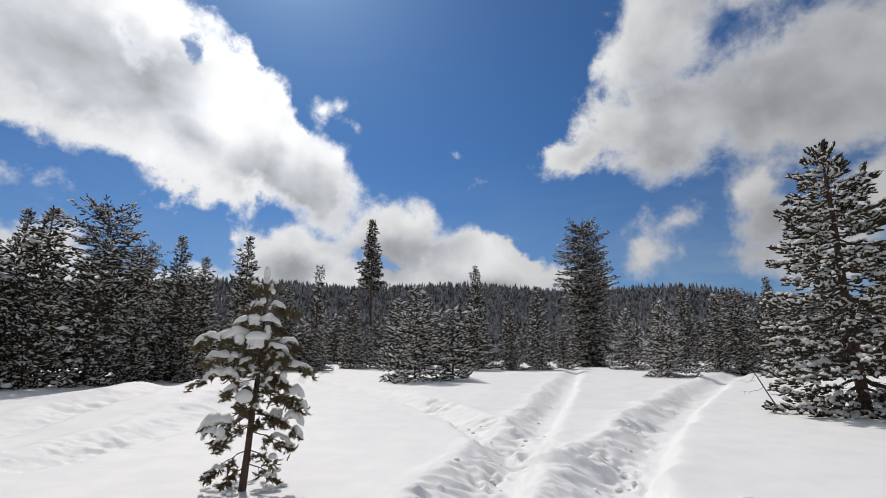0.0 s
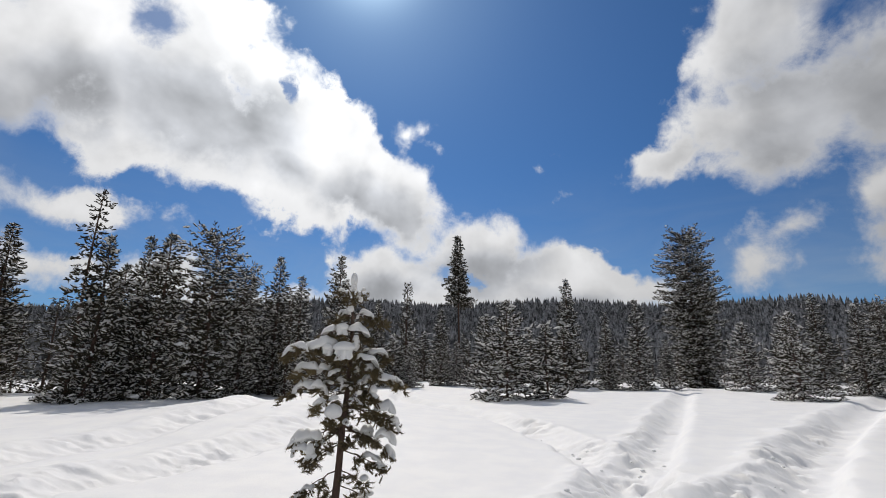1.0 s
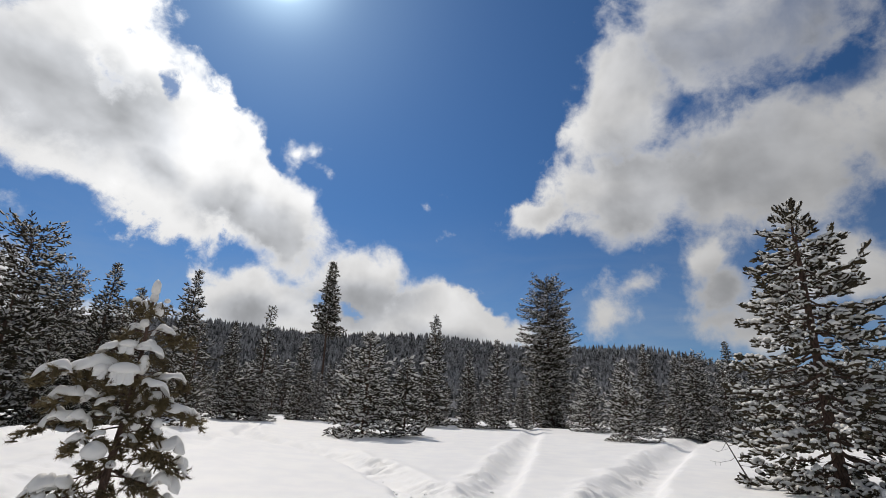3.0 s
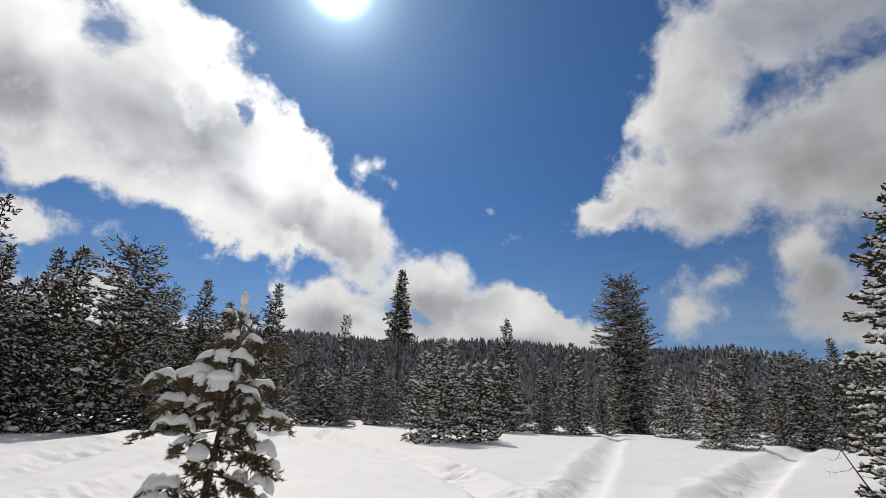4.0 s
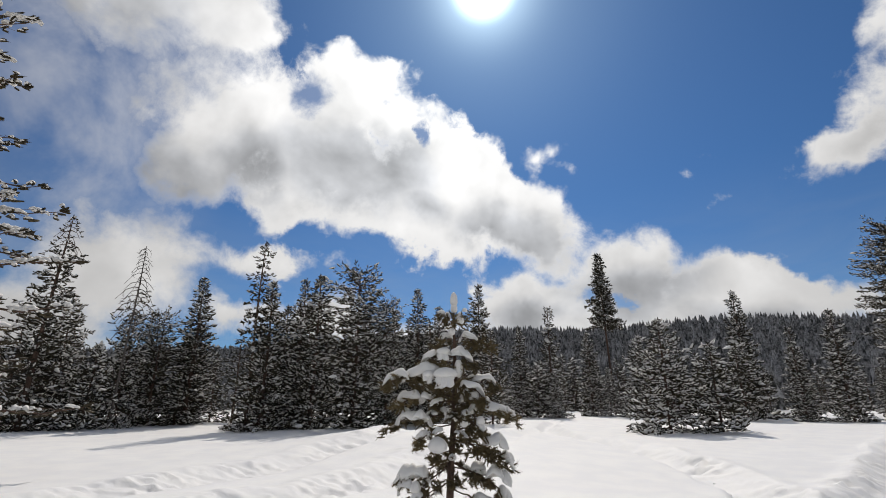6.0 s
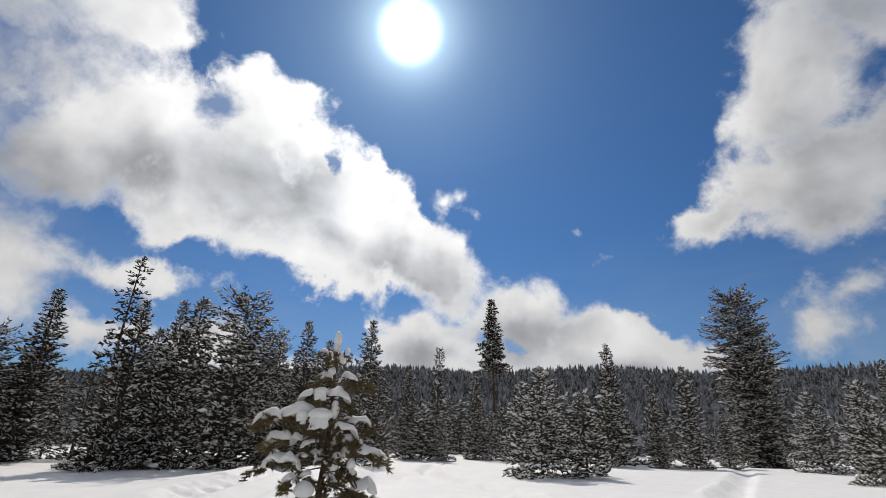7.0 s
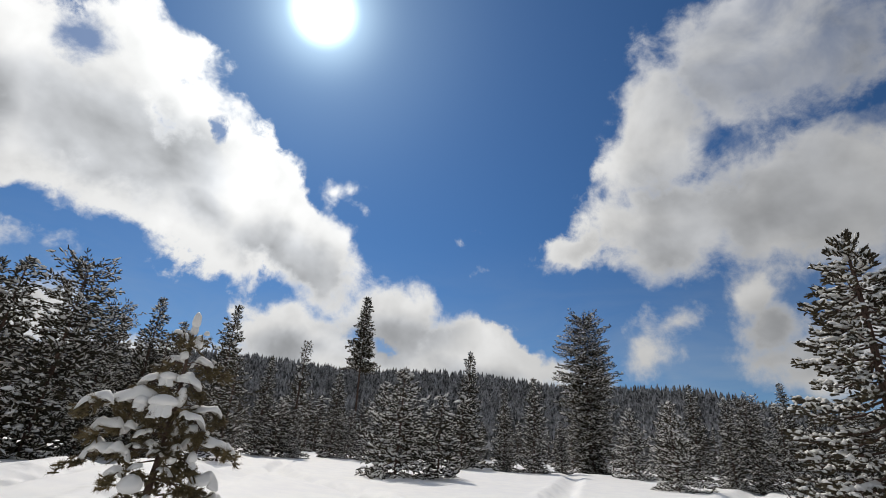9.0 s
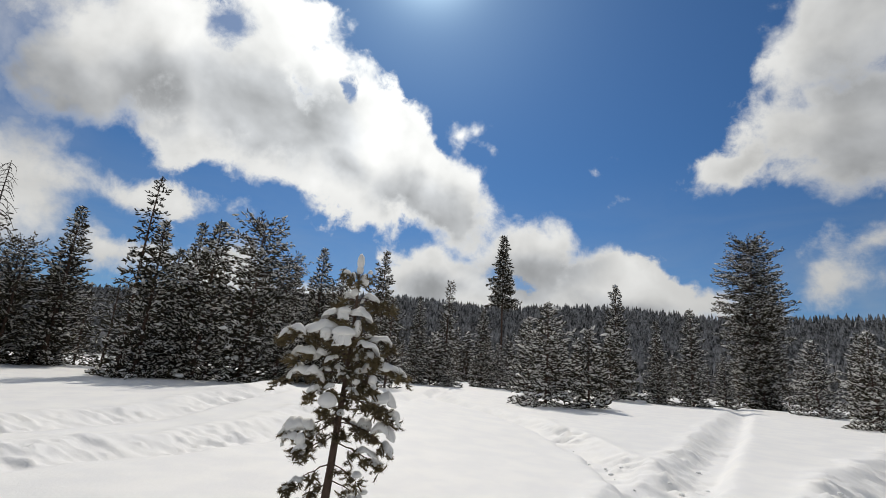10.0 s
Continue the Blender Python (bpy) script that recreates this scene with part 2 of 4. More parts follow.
SNOW = snow_material("settled_snow", 22.0, 0.32)
# same snow, its colour darkened and warmed to stand in for backlit shade
LOAD = snow_material("snow_on_boughs", 38.0, 0.25, (0.87, 0.86, 0.84))
BARK = bark_material("pine_bark", (0.035, 0.024, 0.018, 1), (0.115, 0.075, 0.058, 1))
GREY_WOOD = bark_material("weathered_dead_wood", (0.045, 0.038, 0.034, 1), (0.13, 0.115, 0.105, 1))
NEEDLE = needle_material("pine_needles", (0.020, 0.017, 0.011, 1), (0.070, 0.058, 0.031, 1), rime=0.05)
LADEN = needle_material("laden_pine_needles", (0.022, 0.017, 0.010, 1), (0.085, 0.066, 0.032, 1))
FRESH = needle_material("young_pine_needles", (0.050, 0.040, 0.024, 1), (0.25, 0.19, 0.095, 1), 0.42)

FAR, m, shader = material("frosted_far_conifers")
where = m.add("ShaderNodeTexCoord").outputs["Object"]
up = m.add("ShaderNodeSeparateXYZ", {0: m.add("ShaderNodeNewGeometry").outputs["Normal"]}).outputs[2]
each = m.add("ShaderNodeNewGeometry").outputs["Random Per Island"]
frost = m.math("ADD", m.noise(where, 1.1, 4.0, 0.7).outputs["Fac"], m.math("MULTIPLY", each, 0.22))
frost = m.math("ADD", frost, m.math("MULTIPLY", up, 0.12))
wire(m, shader, Base_Color=m.mix(m.ramp(frost, 0.42, 0.88, 0.0, 0.58), (0.034, 0.035, 0.032, 1), (0.72, 0.72, 0.74, 1)), Roughness=0.9, Specular_IOR_Level=0.1)


# ---- geometry helpers ----
class Shape:
    """Gathers triangles and turns them into one mesh."""

    def __init__(self):
        self.verts, self.faces, self.count = [], [], 0

    def add(self, verts, faces):
        verts = np.asarray(verts, dtype=np.float64).reshape(-1, 3)
        self.verts.append(verts)
        self.faces.append(np.asarray(faces, dtype=np.int64).reshape(-1, 3) + self.count)
        self.count += len(verts)

    def mesh(self, name, mat, smooth=True):
        data = bpy.data.meshes.new(name)
        if self.count:
            verts, faces = np.concatenate(self.verts), np.concatenate(self.faces)
            data.vertices.add(len(verts))
            data.vertices.foreach_set("co", verts.ravel())
            data.loops.add(faces.size)
            data.loops.foreach_set("vertex_index", faces.ravel().astype(np.int32))
            data.polygons.add(len(faces))
            data.polygons.foreach_set("loop_start", np.arange(0, faces.size, 3, dtype=np.int32))
            data.polygons.foreach_set("use_smooth", np.full(len(faces), smooth))
            data.update(calc_edges=True)
        data.materials.append(mat)
        return data


def part(name, shape, mat, parent, label="", smooth=True):
    ob = new(name, shape.mesh(name, mat, smooth))
    ob.parent = parent
    return tagged(ob, label) if label else ob


def thing(name, place, label, category, group=""):
    ob = new(name)
    ob.empty_display_size = 0.3
    ob.location = place
    return tagged(ob, label, category, group)


def ring_faces(rings, around):
    out = []
    for i in range(rings - 1):
        for j in range(around):
            a, b = i * around + j, i * around + (j + 1) % around
            out += [(a, b, b + around), (a, b + around, a + around)]
    return out


RINGS = {}


def tube(shape, points, radii, around=6):
    """A round tapering limb along points."""
    points = np.asarray(points, dtype=float)
    ahead = np.gradient(points, axis=0)
    ahead /= np.linalg.norm(ahead, axis=1, keepdims=True) + 1e-9
    side = np.cross(ahead, (0.31, 0.2, 0.93))
    side /= np.linalg.norm(side, axis=1, keepdims=True) + 1e-9
    over = np.cross(side, ahead)
    a = np.arange(around) * 2 * np.pi / around
    r = np.asarray(radii, dtype=float)[:, None, None]
    v = points[:, None] + r * (np.cos(a)[None, :, None] * side[:, None] + np.sin(a)[None, :, None] * over[:, None])
    key = (len(points), around)
    if key not in RINGS:
        RINGS[key] = np.array(ring_faces(*key))
    shape.add(v.reshape(-1, 3), RINGS[key])


def blob_template(rings, around):
    v = [(0, 0, 1.0)]
    for i in range(1, rings):
        p = math.pi * i / rings
        v += [(math.sin(p) * math.cos(2 * math.pi * j / around), math.sin(p) * math.sin(2 * math.pi * j / around), math.cos(p)) for j in range(around)]
    v.append((0, 0, -1.0))
    f = [(0, 1 + j, 1 + (j + 1) % around) for j in range(around)]
    for i in range(rings - 2):
        for j in range(around):
            a, b = 1 + i * around + j, 1 + i * around + (j + 1) % around
            f += [(a, a + around, b), (b, a + around, b + around)]
    last, base = len(v) - 1, 1 + (rings - 2) * around
    f += [(base + j, last, base + (j + 1) % around) for j in range(around)]
    return np.array(v), np.array(f)


BLOB_SMALL, BLOB_MID, BLOB_FINE = blob_template(3, 5), blob_template(4, 7), blob_template(7, 11)


def blob(shape, centre, size, rng, template=BLOB_SMALL, uneven=0.25, turn=None, pitch=0.0):
    v, f = template
    v = v * (1 + rng.uniform(-uneven, uneven, (len(v), 1)))
    v = v * np.where(v[:, 2:] < 0, (1, 1, 0.55), (1, 1, 1)) * np.asarray(size)
    c = rng.uniform(0, 6.283) if turn is None else turn
    spin = np.array(((math.cos(c), -math.sin(c), 0), (math.sin(c), math.cos(c), 0), (0, 0, 1)))
    nod = np.array(((math.cos(pitch), 0, -math.sin(pitch)), (0, 1, 0), (math.sin(pitch), 0, math.cos(pitch))))
    shape.add(v @ nod.T @ spin.T + centre, f)


def brush(rng, count, long, reach, thick, lean_lo=0.5, lean_hi=1.1, above=1.0):
    """A twig end set with needles, pointing along +x: one thin blade a needle."""
    v, f = [], []
    for i in range(count):
        s = rng.uniform(0, 1) ** 0.8
        root = np.array((s * long, 0, 0))
        a = rng.uniform(0, 2 * math.pi)
        lean = rng.uniform(lean_lo, lean_hi)
        tip = root + reach * rng.uniform(0.7, 1.15) * np.array((math.cos(lean), math.sin(lean) * math.cos(a), math.sin(lean) * math.sin(a)))
        tip[2] *= above if tip[2] > 0 else 1.0
        across = np.cross(tip - root, rng.normal(size=3))
        across *= thick / (np.linalg.norm(across) + 1e-9)
        v += [root - across, root + across, tip]
        f.append((3 * i, 3 * i + 1, 3 * i + 2))
    return np.array(v), np.array(f)


def place_brush(shape, template, at, way, scale, rng, roll=6.283):
    v, f = template
    x = np.asarray(way, dtype=float)
    x = x / (np.linalg.norm(x) + 1e-9)
    y = np.cross((0, 0, 1.0), x)
    y /= np.linalg.norm(y) + 1e-9
    z = np.cross(x, y)
    c = rng.uniform(0, roll)
    y, z = math.cos(c) * y + math.sin(c) * z, math.cos(c) * z - math.sin(c) * y
    shape.add(v @ (np.array((x, y, z)) * scale) + at, f)


def bough_line(start, end, sag, rng, count=8, wave=0.03):
    """Points of a bough from the trunk to its tip; sag bends it down (or up) midway."""
    s = np.linspace(0, 1, count)[:, None]
    start, end = np.asarray(start, dtype=float), np.asarray(end, dtype=float)
    line = start + (end - start) * s
    line[:, 2:] -= sag * np.sin(math.pi * s)
    line[1:] += rng.normal(0, wave, (count - 1, 3)) * np.linalg.norm(end - start) * 0.4
    return line


# ---- the lie of the land ----
def value_noise(x, y, seed):
    """Smooth noise over the plan, from -1 to 1."""
    xi, yi = np.floor(x), np.floor(y)
    fx, fy = x - xi, y - yi
    fx, fy = fx * fx * (3 - 2 * fx), fy * fy * (3 - 2 * fy)

    def corner(i, j):
        h = np.sin((xi + i) * 127.1 + (yi + j) * 311.7 + seed * 74.7) * 43758.5453
        return (h - np.floor(h)) * 2 - 1
    return (corner(0, 0) * (1 - fx) + corner(1, 0) * fx) * (1 - fy) + (corner(0, 1) * (1 - fx) + corner(1, 1) * fx) * fy


def step(lo, hi, v):
    s = np.clip((v - lo) / (hi - lo), 0, 1)
    return s * s * (3 - 2 * s)


# trails trodden and driven through the snow: plan points, half width, depth, side of the broad churned bank (-1: left of its run)
TRAILS = [
    ([(0.1, 2.5), (0.45, 4.5), (0.75, 6.1), (1.15, 7.8), (2.0, 10.9), (3.3, 15.5), (5.2, 22.4), (9.2, 38.0), (11.5, 50.0)], 0.50, 0.24, -1),
    ([(1.7, 2.5), (2.1, 4.5), (2.55, 6.2), (3.2, 7.6), (4.6, 10.3), (8.0, 16.3), (11.7, 22.0), (18.0, 31.6), (21.0, 36.0)], 0.56, 0.27, -1),
    ([(1.3, 8.6), (1.05, 9.6), (0.6, 11.6), (0.2, 13.3), (-1.1, 16.0), (-3.2, 19.4), (-6.0, 22.5), (-9.0, 28.0), (-11.0, 36.0)], 0.50, 0.25, 1),
    ([(-10.2, 2.0), (-10.2, 7.0), (-10.2, 9.0), (-10.3, 11.3), (-10.4, 12.8), (-10.2, 14.3), (-10.3, 16.6), (-12.0, 20.0)], 0.62, 0.19, -1),
    ([(-7.9, 1.0), (-7.4, 5.2), (-7.0, 7.0), (-6.8, 8.6), (-6.65, 10.7), (-6.6, 13.2), (-6.9, 17.3), (-9.0, 26.0)], 0.66, 0.21, -1),
]


# footprints and dents along the two trails ahead
prints_rng = np.random.default_rng(91)
PRINTS = []
for points, (first, last), many in ((TRAILS[1][0], (2, 4), 16), (TRAILS[0][0], (2, 5), 16), (TRAILS[1][0], (4, 6), 10), (TRAILS[0][0], (4, 6), 8)):
    for q in range(many):
        at = first + (last - first) * (q + prints_rng.uniform(0, 0.8)) / many
        k, u = int(at), at - int(at)
        (x0, y0), (x1, y1) = points[k], points[k + 1]
        PRINTS.append((x0 + (x1 - x0) * u + prints_rng.normal(-0.12, 0.20), y0 + (y1 - y0) * u, prints_rng.uniform(0.06, 0.11), prints_rng.uniform(0.03, 0.075)))


def trail_distance(x, y, points):
    """Distance from each place to a trail, signed by its side, and how far along it lies."""
    pts = [np.array(points[0], dtype=float)]
    for i in range(len(points) - 1):
        p0, p1 = np.array(points[max(i - 1, 0)], float), np.array(points[i], float)
        p2, p3 = np.array(points[i + 1], float), np.array(points[min(i + 2, len(points) - 1)], float)
        for u in (0.2, 0.4, 0.6, 0.8, 1.0):
            pts.append(0.5 * (2 * p1 + (p2 - p0) * u + (2 * p0 - 5 * p1 + 4 * p2 - p3) * u * u + (3 * p1 - p0 - 3 * p2 + p3) * u ** 3))
    best, signed, along, run = np.full(x.shape, 1e9), np.zeros(x.shape), np.zeros(x.shape), 0.0
    for a, b in zip(pts[:-1], pts[1:]):
        d = b - a
        size = max(np.hypot(*d), 1e-6)
        s = np.clip(((x - a[0]) * d[0] + (y - a[1]) * d[1]) / size ** 2, 0, 1)
        gap = np.hypot(x - a[0] - s * d[0], y - a[1] - s * d[1])
        nearer = gap < best
        best = np.where(nearer, gap, best)
        signed = np.where(nearer, np.sign((x - a[0]) * d[1] - (y - a[1]) * d[0]), signed)
        along = np.where(nearer, run + s * size, along)
        run += size
    return best, signed, along


def land(x, y, detail=True):
    x, y = np.asarray(x, dtype=float), np.asarray(y, dtype=float)
    r = np.hypot(x - 0.35, y + 0.95)
    z = 0.55 * step(6, 40, r)
    z = z + 0.20 * np.exp(-((x + 9.8) / 4.5) ** 2 - ((y - 18.0) / 6.0) ** 2) + 0.10 * np.exp(-((x + 4.5) / 3.0) ** 2 - ((y - 12.0) / 4.0) ** 2)
    z = z + 0.12 * np.exp(-((x - 7.0) / 3.0) ** 2 - ((y - 9.0) / 3.5) ** 2)
    z = z + 0.07 * value_noise(x / 4.7, y / 4.7, 3) * step(3, 9, r) + 0.25 * value_noise(x / 23, y / 23, 5) * step(40, 90, r)
    # a long swell of snow before the trees of the left edge, steeper on its far side
    u, v = (x + 10.1) * 0.82 + (y - 16.6) * 0.57, (y - 16.6) * 0.82 - (x + 10.1) * 0.57
    z = z + 0.52 * np.exp(-(u / 5.2) ** 2) * np.exp(-np.where(v < 0, (v / 3.8) ** 2, (v / 2.2) ** 2))
    az = np.degrees(np.arctan2(x - 0.4, y))
    lift = np.interp(az, (-180, -100, -65, -30, -5, 8, 24, 32, 50, 90, 180), (0.25, 0.3, 0.5, 0.93, 1.0, 0.97, 0.8, 0.62, 0.45, 0.3, 0.25))
    z = z + 41.0 * lift * step(100, 330, r) + 3.0 * value_noise(x / 60, y / 60, 9) * step(120, 250, r)
    if detail:
        near = r < 75
        xs, ys = x[near], y[near]
        dz = 0.012 * value_noise(xs / 0.7, ys / 0.7, 1) + 0.03 * value_noise(xs / 1.9, ys / 1.9, 2)
        for i, (points, half, deep, bank) in enumerate(TRAILS):
            gap, hand, along = trail_distance(xs, ys, points)
            edge = 1 + 0.20 * value_noise(along / 0.8, hand * 3 + 0.5, 20 + i) + 0.07 * value_noise(xs / 0.17, ys / 0.17, 30 + i)
            q = gap * hand * bank / (half * edge)
            fade = 1 - step(30, 60, along)
            floor = np.where(q > 0, 1 - step(0.2, 1.75, q), 1 - step(0.35, 1.15, -q))
            lip = 0.35 * np.exp(-((q - 2.0) / 0.45) ** 2) + 0.08 * np.exp(-((q + 1.4) / 0.4) ** 2)
            slope = step(0.1, 0.5, q) * (1 - step(1.5, 2.3, q)) * deep / 0.26
            rake = along / 0.17 + gap * 2.8 + 1.5 * value_noise(along / 1.3, gap, 65 + i)
            broken = (0.45 + 0.85 * step(-0.3, 0.4, value_noise(along / 1.1, q * 0.4 + 3, 75 + i))) * (1.25 if i < 3 else 0.95)
            streaks = slope * broken * (0.055 * value_noise(rake, gap / 0.5, 50 + i) + 0.038 * value_noise(rake * 2.1, gap / 0.3, 55 + i) + 0.03 * value_noise(xs / 0.35, ys / 0.35, 60 + i) + 0.040 * value_noise(xs / 0.13, ys / 0.13, 90 + i))
            clods = np.clip(value_noise(xs / 0.13, ys / 0.13, 80 + i) - 0.62, 0, 1) * 0.16 * step(-0.9, -0.5, q) * (1 - step(1.2, 2.2, q))
            treads = -0.085 * np.clip(value_noise(along / 0.28, q * 1.1, 70 + i) - 0.25, 0, 1) * (1 - step(0.5, 0.9, np.abs(q)))
            dz = dz + fade * (deep * (lip * (0.8 + 0.4 * value_noise(along / 0.5, hand, 40 + i)) - floor) + streaks + clods + treads)
        for fx, fy, wide, deep in PRINTS:
            d2 = ((xs - fx) / wide) ** 2 + ((ys - fy) / (wide * 1.3)) ** 2
            dz = dz - deep * np.exp(-d2 ** 2) + 0.25 * deep * np.exp(-((np.sqrt(d2) - 1.5) / 0.4) ** 2)
        z = z.copy()
        z[near] += dz
    return z


def land_at(x, y):
    return float(land(np.array([x]), np.array([y]), False)[0])


front = np.radians(np.concatenate((np.arange(-80, 56, 0.38), np.arange(60, 280, 4.0))))
radii = np.concatenate((np.array((0.05, 0.5, 0.9, 1.2)), np.geomspace(1.4, 4.8, 54), np.geomspace(4.82, 20, 215), np.geomspace(20.2, 75, 80), np.geomspace(78, 4200, 42)))
A, R = np.meshgrid(front, radii)
gx, gy = 0.4 + R * np.sin(A), R * np.cos(A) - 0.2
gz = land(gx.ravel(), gy.ravel())
sheet = Shape()
k, rows_n = len(front), len(radii)
i, j = np.meshgrid(np.arange(rows_n - 1), np.arange(k), indexing="ij")
a, b = (i * k + j).ravel(), (i * k + (j + 1) % k).ravel()
sheet.add(np.stack((gx.ravel(), gy.ravel(), gz), 1), np.concatenate((np.stack((a, a + k, b), 1), np.stack((b, a + k, b + k), 1))))
sheet.verts.append(np.array([(0.4, -0.2, land_at(0.4, -0.2))]))
sheet.faces.append(np.stack((np.full(k, sheet.count), np.arange(k), (np.arange(k) + 1) % k), 1))
sheet.count += 1
ground = new("ground", sheet.mesh("ground", SNOW))
# rounded lumps of snow that rolled down the banks
clods = Shape()
rng = np.random.default_rng(77)
for points, half, deep, bank in TRAILS[:3]:
    for q in range(20):
        k = int(rng.integers(1, len(points) - 3))
        u, off = rng.uniform(0, 1), bank * rng.normal(0.35, 0.55) * half
        (x0, y0), (x1, y1) = points[k], points[k + 1]
        run = math.hypot(x1 - x0, y1 - y0)
        x, y = x0 + (x1 - x0) * u + (y1 - y0) / run * off, y0 + (y1 - y0) * u - (x1 - x0) / run * off
        if math.hypot(x, y) > 15:
            continue
        size = rng.uniform(0.022, 0.052)
        z = float(land(np.array([x]), np.array([y]))[0])
        blob(clods, (x, y, z + size * 0.25), (size * rng.uniform(1.0, 1.6), size * 1.1, size * 0.8), rng, BLOB_FINE, 0.07)
for x, y, size in ((3.9, 5.7, 0.06), (3.2, 5.1, 0.05), (4.4, 4.6, 0.04)):
    blob(clods, (x, y, float(land(np.array([x]), np.array([y]))[0]) + 0.01), (size * 1.6, size, size * 0.6), rng, BLOB_FINE, 0.07)
tagged(new("snow_clods", clods.mesh("snow_clods", SNOW)), "loose lumps of snow scattered along the trails", "snow", kind="stuff")


# ---- conifers of the forest ----
class Sprays:
    """Gathers many placings of a few small templates and lays them all into a shape at once."""

    def __init__(self, templates):
        self.templates, self.turns, self.places = templates, [[] for _ in templates], [[] for _ in templates]

    def add(self, pick, at, aim, long, thick, rng, flat=1.0):
        x = np.asarray(aim, dtype=float)
        x = x / (math.sqrt(x @ x) + 1e-9)
        z = np.array((0.0, 0.0, 1.0)) - x[2] * x
        size = math.sqrt(z @ z)
        z = z / size if size > 0.05 else np.array((1.0, 0.0, 0.0))
        y = np.array((z[1] * x[2] - z[2] * x[1], z[2] * x[0] - z[0] * x[2], z[0] * x[1] - z[1] * x[0]))
        self.turns[pick].append((x * long, y * thick, z * thick * flat))
        self.places[pick].append(at)

    def into(self, shape):
        for (v, f), turns, places in zip(self.templates, self.turns, self.places):
            if turns:
                laid = np.einsum("vi,nij->nvj", v, np.array(turns)) + np.array(places)[:, None]
                shape.add(laid, (f[None] + np.arange(len(turns))[:, None, None] * len(v)).reshape(-1, 3))
        return shape


def finger(rng, sides, stations, blades, bow=(0.0, 0.0), core=1.0, reach=1.9, wide=0.3):
    """A shoot thick with needles along +x, one long: a tapered core and single needles standing off it."""
    v, f = [], []
    for s in stations:
        fat = core * (0.5 + 0.6 * math.sin(math.pi * min(1.0, 0.16 + 0.72 * s))) * rng.uniform(0.85, 1.15)
        for q in range(sides):
            a = 2 * math.pi * (q + 0.5 * s) / sides
            k = fat * rng.uniform(0.75, 1.2)
            v.append((s, k * math.cos(a), k * math.sin(a)))
    f += [tuple(t) for t in ring_faces(len(stations), sides)]
    last = (len(stations) - 1) * sides
    v.append((1.06, 0, 0.15))
    f += [(last + q, last + (q + 1) % sides, len(v) - 1) for q in range(sides)]
    for q in range(blades):
        s, a = rng.uniform(0.1, 1.0), rng.uniform(0, 6.283)
        out = np.array((0, math.cos(a), math.sin(a)))
        over = np.array((0, -math.sin(a), math.cos(a))) * wide
        root = np.array((s, 0, 0)) + out * core * 0.4
        tip = np.array((s + rng.uniform(0.12, 0.34), 0, 0)) + out * reach * rng.uniform(0.75, 1.2)
        f.append((len(v), len(v) + 1, len(v) + 2))
        v += [tuple(root - over), tuple(root + over), tuple(tip)]
    v = np.array(v)
    v[:, 1:] += v[:, :1] ** 2 * np.array(bow)
    return v, np.array(f)


def snow_on_finger(rng, stations, around, bow=(0.0, 0.0)):
    """Snow lying along a shoot of unit length: domed above, ragged at its lower edge."""
    v = []
    for s in stations:
        e = 2 * s - 1
        swell = max(0.28, max(0.0, 1 - abs(e) ** 2.6) ** 0.5) * rng.uniform(0.8, 1.2)
        sway = rng.uniform(-0.3, 0.3)
        for q in range(around):
            a = math.pi * (-0.16 + 1.32 * q / (around - 1))
            k = swell * rng.uniform(0.86, 1.12)
            v.append((s, 1.35 * k * math.cos(a) + sway, 0.45 + 1.15 * k * math.sin(a)))
    v = np.array(v)
    v[:, 1:] += v[:, :1] ** 2 * np.array(bow)
    return v, np.array(ring_faces(len(stations), around))


rng0 = np.random.default_rng(7)
BENDS = [tuple(rng0.uniform(-2.6, 2.6, 2)) for _ in range(8)]
FINGERS = [finger(rng0, 3, (0.0, 0.5, 0.9), 4, b) for b in BENDS]
FINGER_SNOW = [snow_on_finger(rng0, (-0.02, 0.5, 1.0), 4, b) for b in BENDS]
FINGERS_FAR = [finger(rng0, 3, (0.0, 0.7), 2, b) for b in BENDS]
FINGER_SNOW_FAR = [snow_on_finger(rng0, (0.0, 1.0), 4, b) for b in BENDS]


